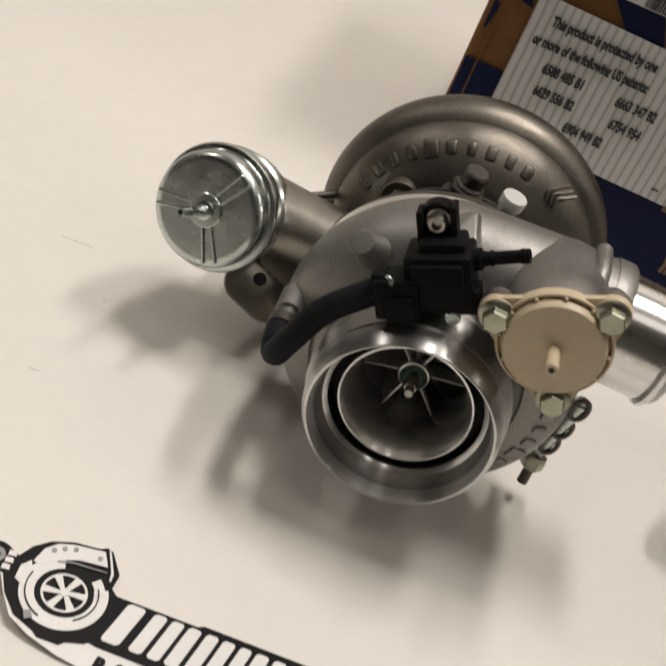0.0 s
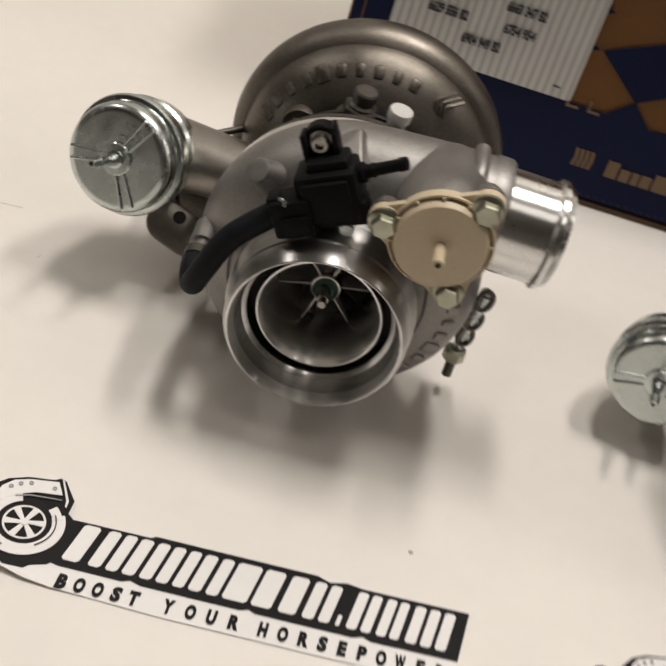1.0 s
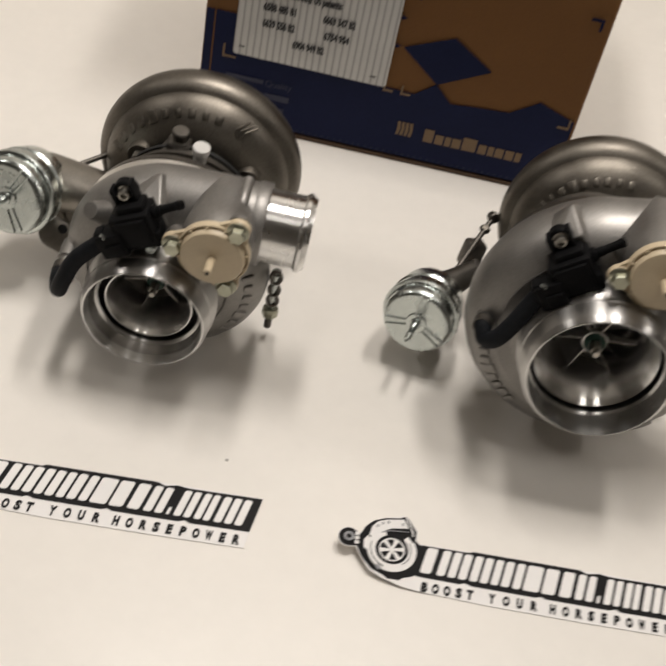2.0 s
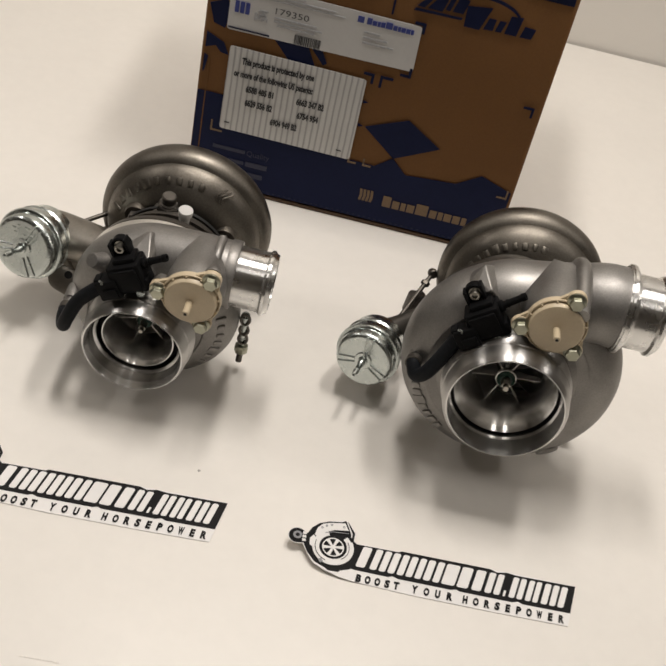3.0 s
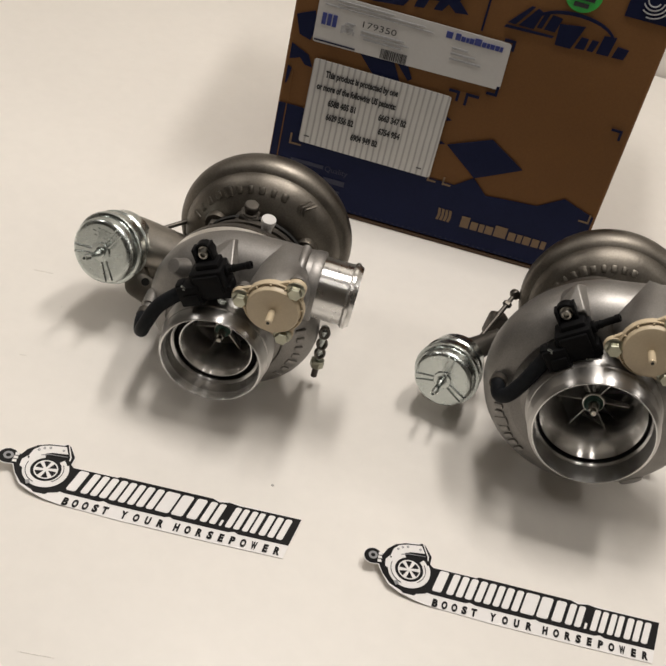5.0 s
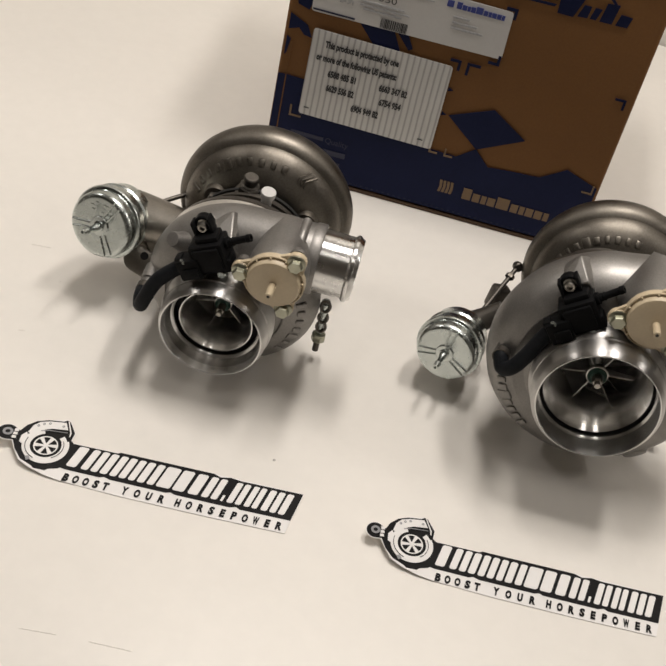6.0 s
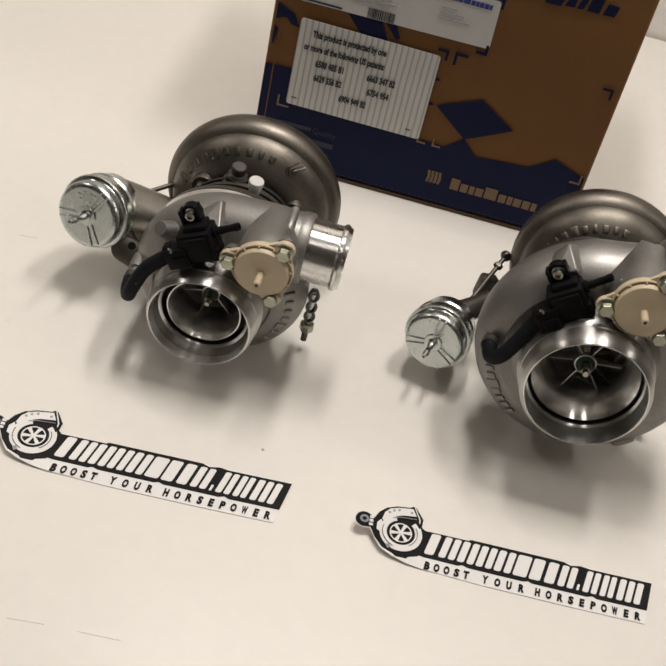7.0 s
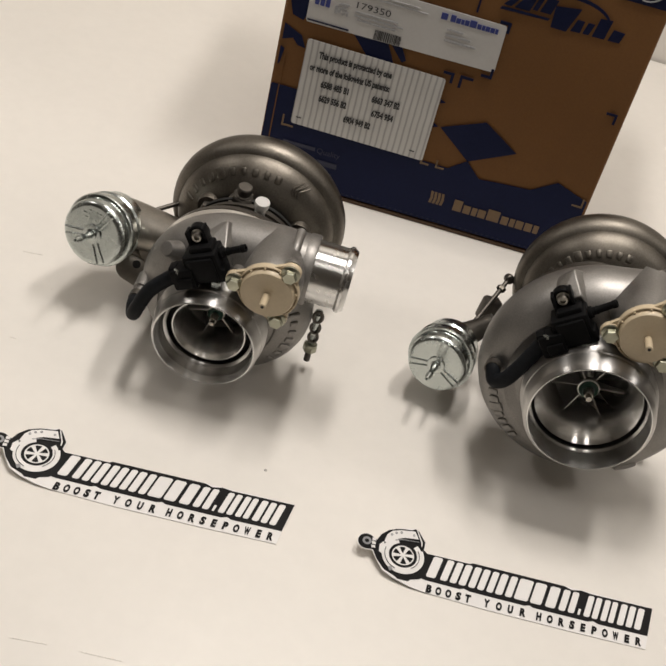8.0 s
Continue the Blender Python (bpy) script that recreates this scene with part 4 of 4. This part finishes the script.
    for c, size, rot in P["pads"]:
        # screw boss: a facet that leans away from a ridge down one side
        w, d, h = size[0] * 0.5, size[1] * 0.5, size[2] * 0.5
        pad = bmesh.new()
        for q in ((0.35, 0.9, 0.85), (0.75, -1.0, 1.0), (-0.95, -1.0, 0.62), (-0.75, 0.35, 0.40), (-1.3, -1.2, -1.0), (1.2, -1.2, -1.0), (1.2, 1.5, -1.0), (-1.3, 1.3, -1.0)):
            pad.verts.new((q[0] * w, q[1] * d, q[2] * h))
        bmesh.ops.convex_hull(pad, input=pad.verts[:])
        bmesh.ops.dissolve_limit(pad, angle_limit=0.05, verts=pad.verts[:], edges=pad.edges[:])
        bmesh.ops.bevel(pad, geom=pad.edges[:], offset=0.0011, segments=3, profile=0.5, affect="EDGES")
        bmesh.ops.transform(pad, matrix=pose(*c, *rot), verts=pad.verts)
        part("machined_pad", pad, M_CAST, housing)
    for blk in embossed(P["emboss_c"][0], P["emboss_c"][1], P["emboss_c"][2], P["emboss_c"][3], lambda r: yc - P["emboss_rt"] * 0.98 * math.sqrt(max(0.0, 1 - ((r - rc - 0.25 * (P["emboss_rt"] - rt1)) / P["emboss_rt"]) ** 2)), 0.0062 * S, 0.0009, (cx, cz), 0.8):
        part("raised_mark", blk, M_CAST, housing)

    # bearing housing
    add("bearing_housing", lathe([(0.02, yc + rt0), (0.043 * S, yc + rt0 + 0.004), (0.044 * S, yc + rt0 + 0.010), (0.034 * S, yc + rt0 + 0.014), (0.030 * S, yc + rt0 + 0.024), (0.034 * S, yc + rt0 + 0.034), (0.036 * S, P["turb_y"] + 0.004), (0.02, P["turb_y"] + 0.004)], seg=56), M_DARKSTEEL, "rough dark bearing housing")
    for k in range(4):
        rr = P["fin_r"] - 0.0016 * k
        part("fin", lathe([(rr - 0.004, 0), (rr, 0.0004), (rr, 0.0016), (rr - 0.004, 0.002)], (0, yc + rt0 + 0.0225 + 0.0034 * k, 0), (0, 1, 0), 64), M_DARKSTEEL, clamp)
    # Black disc added behind the fins, standing for shade in the gap.
    add("gap_shade_disc", lathe([(0.028, 0), (P["fin_r"] - 0.004, 0), (P["fin_r"] - 0.004, 0.003), (0.028, 0.003)], (0, P["turb_y"] - 0.0075, 0), (0, 1, 0), 64), M_VOID, "black disc added behind the fins to darken the gap")
    if "cap" in P:
        top = Vector(P["cap"])
        up = Vector((0.05, -0.12, 1)).normalized()
        add("dust_cap", lathe([(0, -0.020), (0.0040, -0.020), (0.0043, -0.006), (0.0054, -0.005), (0.0057, -0.0010), (0.0054, 0), (0, 0.0002)], top, up, 32), M_CAP, "milky white plastic plug")
        fit = Vector(P["fitting"])
        add("oil_fitting", hexbolt(fit - up * 0.011, up, 0.0150, 0.008, 0.0105), M_DARKSTEEL)
        add("oil_fitting_head", lathe([(0, -0.008), (0.0062, -0.008), (0.0064, -0.002), (0.0052, -0.001), (0.0052, 0.0010), (0.0058, 0.0016), (0.0058, 0.0050), (0.0050, 0.0060), (0.0026, 0.0062), (0, 0.0058)], fit, up, 24), M_DARKSTEEL, "dark threaded oil fitting")

    # turbine housing
    tx, ty, tz = P["turb"]
    k = P["turb_k"]
    prof = [(0.030, -0.004), (0.036, -0.0035), (0.042, -0.0015), (0.050, 0.0018), (0.0565, 0.0065), (0.0605, 0.0115), (0.0622, 0.0150), (0.0628, 0.0168), (0.0630, 0.0180), (0.0655, 0.0195), (0.0682, 0.0225), (0.0697, 0.0262), (0.0702, 0.0300),
            (0.0698, 0.0340), (0.0682, 0.0385), (0.0650, 0.0430), (0.0600, 0.0465), (0.052, 0.049), (0.036, 0.050), (0.034, 0.056), (0.030, 0.0565), (0.029, 0.050), (0, 0.049)]
    turb = add("turbine_housing", lathe([(r * k, h * k) for r, h in prof], (tx, ty, tz), (0, 1, 0), 128), M_STEEL, "dull cast stainless steel turbine housing")
    count, a0, a1 = P["emboss_t"]
    for blk in embossed(count, P["emboss_tr"] * k, a0, a1, lambda r: ty + k * (0.0018 + (r / k - 0.050) * 0.72), 0.0066 * k, 0.0006, (tx, tz)):
        part("raised_mark", blk, M_STEEL, turb)
    a = radians(P["mark_angle"])
    mk = bmesh.new()
    for j in range(3):
        pts = [(tx + (0.053 + 0.0035 * i) * k * math.cos(a + 0.05 * j - 0.05 + 0.04 * math.sin(i * 1.6)), ty + k * (0.0018 + (0.003 + 0.0035 * i) * 0.62) - 0.0006, tz + (0.053 + 0.0035 * i) * k * math.sin(a + 0.05 * j - 0.05 + 0.04 * math.sin(i * 1.6))) for i in range(4)]
        sweep(spline(pts, 4), 0.0008, 8, mk)
    part("raised_mark", mk, M_STEEL, turb)
    for deg in P["turb_bolts"]:
        a = radians(deg)
        c = Vector((tx + 0.041 * k * math.cos(a), ty - 0.0015, tz + 0.041 * k * math.sin(a)))
        part("clamp_washer", lathe([(0, -0.004), (0.0085, -0.004), (0.0090, -0.002), (0.0090, 0.002), (0, 0.002)], c, (0, 1, 0), 28), M_STEEL, turb)
        part("turbine_bolt", hexbolt(c + Vector((0, -0.003, 0)), (0, -1, 0), 0.0095, 0.007), M_DARKSTEEL, turb)
    fx, fy, fz = P["foot"]
    neck = sweep([(tx - 0.02, ty + 0.024, tz - 0.02), (fx * 0.7 + tx * 0.3, fy, fz + 0.004), (fx, fy, fz)], [0.024, 0.023, 0.022], 28)
    part("inlet_neck", neck, M_STEEL, turb)
    fm = pose(fx, fy, fz, 0, P["foot_tilt"], 0)
    flange = add("inlet_flange", block((0, 0, 0), (0.010, 0.046 + 0.016 * P["big"], 0.036 + 0.014 * P["big"]), fm, 0.004, segments=3), M_STEEL, "cast steel turbine inlet flange")
    for s in (-1, 1):
        for q in (-1, 1):
            part("flange_hole", rod(fm @ Vector((-0.0058, s * 0.016, q * 0.012)), fm @ Vector((0.004, s * 0.016, q * 0.012)), 0.0036, 16, 0.05), M_VOID, flange)

    # wastegate actuator
    f0, nrm = Vector(P["can"]), Vector(P["can_n"]).normalized()
    rf = P["can_r"]
    prof = [(0, 0.0), (rf * 0.20, 0.0), (rf * 0.5, 0.0), (rf * 0.82, 0.0), (rf * 0.855, 0.0), (rf * 0.875, -0.0001), (rf * 0.93, -0.0007), (rf * 0.975, -0.0020), (rf, -0.004), (rf * 1.0, -0.0088), (rf * 1.01, -0.0096), (rf * 1.04, -0.0099), (rf * 1.09, -0.0100), (rf * 1.115, -0.0112), (rf * 1.115, -0.0130), (rf * 1.09, -0.0145),
            (rf * 1.06, -0.0150), (rf * 1.05, -0.020), (rf * 1.02, -0.0225), (rf * 1.06, -0.024), (rf * 1.04, -0.0265), (rf * 0.98, -0.030), (rf * 0.95, -0.037), (rf * 0.7, -0.040), (0, -0.040)]
    can = add("actuator_can", lathe(prof, f0, nrm, 96), M_ZINC, "bright zinc-plated wastegate actuator can")
    u, v, n = basis(nrm)
    hub = lathe([(rf * 0.30, -0.0004), (rf * 0.30, 0.0008), (rf * 0.28, 0.0012), (rf * 0.17, 0.0013), (rf * 0.16, 0.0024), (rf * 0.13, 0.0028), (0, 0.0028)], f0, nrm, 32)
    part("hub", hub, M_ZINC, can)
    nipd = (nrm + Vector(P["nip_bend"])).normalized()
    part("nipple", lathe([(0, 0), (0.0030, 0), (0.0028, 0.0025), (0.0021, 0.0035), (0.0020, 0.011), (0.0026, 0.012), (0.0019, 0.0180), (0.0011, 0.0180), (0.0011, 0.013), (0, 0.013)], f0 + nrm * 0.003, nipd, 20), M_ZINC, can)
    for deg in P["can_ribs"]:
        a = radians(deg)
        d = u * math.cos(a) + v * math.sin(a)
        e = n.cross(d)
        for s in (-1, 1):
            pts = [f0 + d * rf * 0.27 + e * rf * 0.075 * s + n * 0.0002, f0 + d * rf * 0.9 + e * rf * 0.11 * s + n * 0.0002]
            part("pressed_rib", sweep([pts[0], pts[0].lerp(pts[1], 0.5), pts[1]], 0.0008, 8, flat=1.0), M_ZINC, can)
    if not P["big"]:
        up = (v if v.z > 0 else -v)
        side = n.cross(up)
        for row, width in enumerate((0.26, 0.42, 0.34)):
            for s in range(5):
                c = f0 + up * rf * (0.68 - 0.12 * row) + side * rf * width * (s - 2) * 0.45 + n * 0.0001
                part("stamped_mark", sweep([c - side * rf * width * 0.14, c + side * rf * width * 0.14], 0.00032, 6), M_ZINC, can)
    rear = f0 - nrm * 0.036
    goal = Vector(P["can_to"])
    mid = rear.lerp(goal, 0.5) - nrm * 0.004
    add("actuator_bracket", sweep(spline([f0 - nrm * 0.030, rear - nrm * 0.006, mid, goal], 6), [rf * w for w in P["can_taper"]], 28, flat=P["can_flat"]), M_SHEET if not P["big"] else M_DARKSTEEL, "tapered sheet-steel actuator bracket")
    r0, r1 = Vector(P["rod"][0]), Vector(P["rod"][1])
    link = add("actuator_rod", rod(r0, r1, 0.0019), M_DARKSTEEL)
    dr = (r1 - r0).normalized()
    if P["big"]:
        part("rod_nut", hexbolt(r0.lerp(r1, 0.72), dr, 0.0065, 0.005), M_STEEL, link)
        part("rod_end", lathe([(0, -0.003), (0.0036, -0.003), (0.0040, -0.0015), (0.0040, 0.002), (0.003, 0.003), (0, 0.003)], r1, (0.3, -0.9, 0.2), 24), M_DARKSTEEL, link)
    if P["big"]:
        add("bracket_lug", block((0, 0, 0), P["lug"][1], pose(*P["lug"][0], *P["lug"][2]), 0.003, segments=3), M_DARKSTEEL)
    else:
        lw, lh = P["lug"][1][0] / 2, P["lug"][1][2] / 2
        edge = [(s * (lw - lh) + lh * math.sin(radians(q)) * s, lh * math.cos(radians(q)) * s) for s in (1, -1) for q in range(0, 181, 20)]
        lm = pose(*P["lug"][0], *P["lug"][2])
        lug = add("bracket_lug", prism(edge, P["lug"][1][1], lm, bevel=0.0008), M_SHEET, "pressed steel lug with a round hole")
        part("lug_hole", rod(lm @ Vector((-0.003, -0.0004, 0.005)), lm @ Vector((-0.003, 0.001, 0.005)), 0.0032, 20, 0.05), M_VOID, lug)

    # clamp bolt hanging at the side
    if "tbolt" in P:
        a, b, c = (Vector(p) for p in P["tbolt"])
        strap = add("clamp_strap", sweep([a, a.lerp(b, 0.5), b], [0.0034, 0.0030, 0.0028], 14), M_ZINC)
        for t in (0.08, 0.42, 0.72):
            p = a.lerp(b, t) + Vector((0.0004, -0.0022, 0))
            pts = [p + Vector((0.0034 * math.cos(w), -0.001 * math.sin(w), 0.0060 * math.sin(w))) for w in (2 * math.pi * j / 18 for j in range(18))]
            part("link", sweep(pts, 0.0012, 8, closed=True), M_DARKSTEEL, strap)
        d = (c - b).normalized()
        part("clamp_nut", hexbolt(b, d, 0.0095, 0.0070, 0.0052), M_YZINC, strap)
        part("stud", rod(b + d * 0.004, c, 0.0025), M_DARKSTEEL, strap)
    if "tail" in P:
        p = Vector(P["tail"])
        add("drain_plug", rod(p - Vector((0.02, 0, -0.004)), p, 0.0045), M_RUBBER)
    return tb


small = dict(
    axis=(-0.1739, -0.1347, 0.0656), turn=(0.3, 1.2, 1.0), size=1.0, big=False, label="smaller turbocharger, cast aluminium compressor and steel turbine housing", rim=0.0375, lip_cut=8, yc=0.060, rc=0.0425, rt0=0.0215, rt1=0.0245, scroll=(0.0035, 0.0015),
    lip=[(0.0320, 0.030), (0.0322, 0.0150), (0.0329, 0.0138), (0.0348, 0.006), (0.0359, 0.0006), (0.0362, -0.0002), (0.0368, -0.0005), (0.0372, -0.0002), (0.0386, 0.0026), (0.0389, 0.0036), (0.0394, 0.008), (0.0397, 0.0104), (0.0390, 0.0109), (0.0391, 0.0114), (0.0399, 0.0121), (0.0407, 0.0165), (0.0409, 0.0170), (0.0412, 0.022), (0.0408, 0.0265), (0.0400, 0.0290), (0.037, 0.0305)],
    groove=[(0.0321, 0.018), (0.0320, 0.026), (0.0262, 0.026)],
    shroud=[(0.0275, 0.026), (0.0275, 0.0165), (0.0271, 0.0150), (0.0263, 0.0150), (0.0254, 0.0166), (0.0244, 0.0195), (0.0235, 0.0235), (0.0227, 0.0285), (0.0222, 0.034), (0.0222, 0.058)],
    back=0.0602, throat=0.0222, wheel_y=0.038, wheel_turn=10,
    outlet=(0.0874, 0.053, 0.0502), out_r=0.0226, out_x0=0.0565, cover=(0.0353, 0.0085, 0.0575), cover_r=0.0212, bolt_circle=0.0234, bolt_angles=(59, 178, -64),
    solenoid=(-0.0210, 0.0232, 0.0745), lean=28, port=(-0.0572, 0.040, 0.002), port_dir=(0.0, -1, -0.06), stub=(0.010, 0.020), hose=[(-0.0550, 0.0125, -0.0015), (-0.0515, 0.0085, 0.010), (-0.0440, 0.010, 0.028)], hose_r=0.0052,
    bosses=[((-0.0410, 0.034, 0.047), (-0.45, -0.7, 0.55), 0.0056)],
    pads=[((-0.0090, 0.0460, 0.0580), (0.022, 0.026, 0.020), (22, -8, 0))],
    emboss_rt=0.0220, emboss_c=(7, 0.0530, 14, -38), fin_r=0.0502, turb_y=0.125, cap=(0.0089, 0.0990, 0.0622), fitting=(-0.0085, 0.1195, 0.0510),
    turb=(0.0015, 0.1300, 0.0045), turb_k=1.01, emboss_tr=0.0548, emboss_t=(10, 163, 78), mark_angle=60, turb_bolts=(28, 150, 270), foot=(-0.083, 0.140, -0.038), foot_tilt=-32,
    can=(-0.1084, 0.0752, 0.0062), can_n=(-0.24, -0.93, 0.26), can_r=0.0257, can_ribs=(15, 122, 243), nip_bend=(-0.1, 0, 0), can_to=(-0.052, 0.104, 0.002), can_taper=[0.98 - 0.016 * i for i in range(19)], can_flat=0.8,
    rod=((-0.0900, 0.120, -0.002), (-0.0500, 0.160, 0.004)), lug=((-0.0755, 0.093, -0.0325), (0.034, 0.004, 0.021), (-38, 22, 0)),
    tbolt=((0.0715, 0.0615, 0.007), (0.0718, 0.0768, -0.038), (0.0720, 0.0737, -0.0535)))

large = dict(
    axis=(0.0938, -0.1404, 0.1062), turn=(-6.5, 0, 0), size=1.22, big=True, label="larger turbocharger, cast aluminium compressor and steel turbine housing", rim=0.0435, lip_cut=7, yc=0.062, rc=0.0565, rt0=0.0240, rt1=0.0280, scroll=(0.0052, -0.003),
    lip=[(0.0397, 0.0240), (0.0400, 0.0180), (0.0407, 0.0040), (0.0410, -0.0025), (0.0406, -0.0033), (0.0411, -0.0035), (0.0415, -0.0033), (0.0438, -0.0003), (0.0441, 0.0007), (0.0447, 0.0060), (0.0451, 0.0112), (0.0443, 0.0118), (0.0444, 0.0124), (0.0453, 0.0131), (0.0460, 0.0182), (0.0463, 0.0187), (0.0467, 0.0230), (0.0462, 0.0280), (0.0453, 0.0305), (0.0426, 0.0320)],
    groove=[(0.0398, 0.0182), (0.0396, 0.0215), (0.0360, 0.0215)],
    shroud=[(0.0372, 0.023), (0.0371, 0.0187), (0.0366, 0.0179), (0.0350, 0.0194), (0.0331, 0.0220), (0.0312, 0.0250), (0.0295, 0.0284), (0.0281, 0.0322), (0.0270, 0.0370), (0.0264, 0.0430), (0.0264, 0.070)],
    back=0.068, throat=0.0262, wheel_y=0.036, wheel_turn=4,
    outlet=(0.0930, 0.0573, 0.0665), out_r=0.0268, out_x0=0.0625, web=[(0.008, 0.060, 0.0905), (0.030, 0.060, 0.0890), (0.041, 0.056, 0.070), (-0.010, 0.036, 0.066), (0.0, 0.058, 0.060), (0.036, 0.055, 0.052)], cover=(0.0158, 0.0135, 0.0668), cover_r=0.0212, bolt_circle=0.0234, bolt_angles=(72, 195, -45),
    solenoid=(-0.0406, 0.0324, 0.0644), lean=37, port=(-0.0655, 0.0469, -0.0048), port_dir=(-0.15, -1, 0.0), stub=(0.008, 0.0135), hose=[(-0.0645, 0.0280, -0.0105), (-0.0590, 0.0225, -0.0045), (-0.0525, 0.0216, 0.0090)], hose_r=0.0054,
    bosses=[((0.050, 0.050, -0.064), (0.4, -0.7, -0.5), 0.009)],
    pads=[((-0.0350, 0.0470, 0.0650), (0.019, 0.024, 0.020), (30, -26, 0))],
    emboss_rt=0.0266, emboss_c=(9, 0.0700, 190, 234), fin_r=0.050, turb_y=0.135,
    turb=(0.0090, 0.1405, 0.0017), turb_k=0.965, emboss_tr=0.0508, emboss_t=(10, 164, 83), mark_angle=50, turb_bolts=(28, 150, 270), foot=(0.0100, 0.1757, -0.0767), foot_tilt=90,
    can=(-0.1012, 0.0880, -0.0530), can_n=(-0.2300, -0.9624, 0.0430), can_r=0.0237, can_ribs=(15, 153, 265), nip_bend=(0, 0, -0.1), can_to=(-0.0650, 0.1331, -0.0290), can_taper=[0.95, 0.93, 0.9, 0.86, 0.8, 0.74] + [0.68, 0.62, 0.56, 0.5, 0.46, 0.42] + [0.40, 0.38, 0.36, 0.35, 0.34, 0.33, 0.32], can_flat=0.8,
    rod=((-0.0805, 0.1341, -0.0370), (-0.0610, 0.1718, -0.0100)), lug=((-0.0690, 0.1644, -0.0380), (0.015, 0.012, 0.021), (0, 8, 25)), tail=(0.0790, 0.1010, -0.0843))

turbocharger(small)
turbocharger(large)
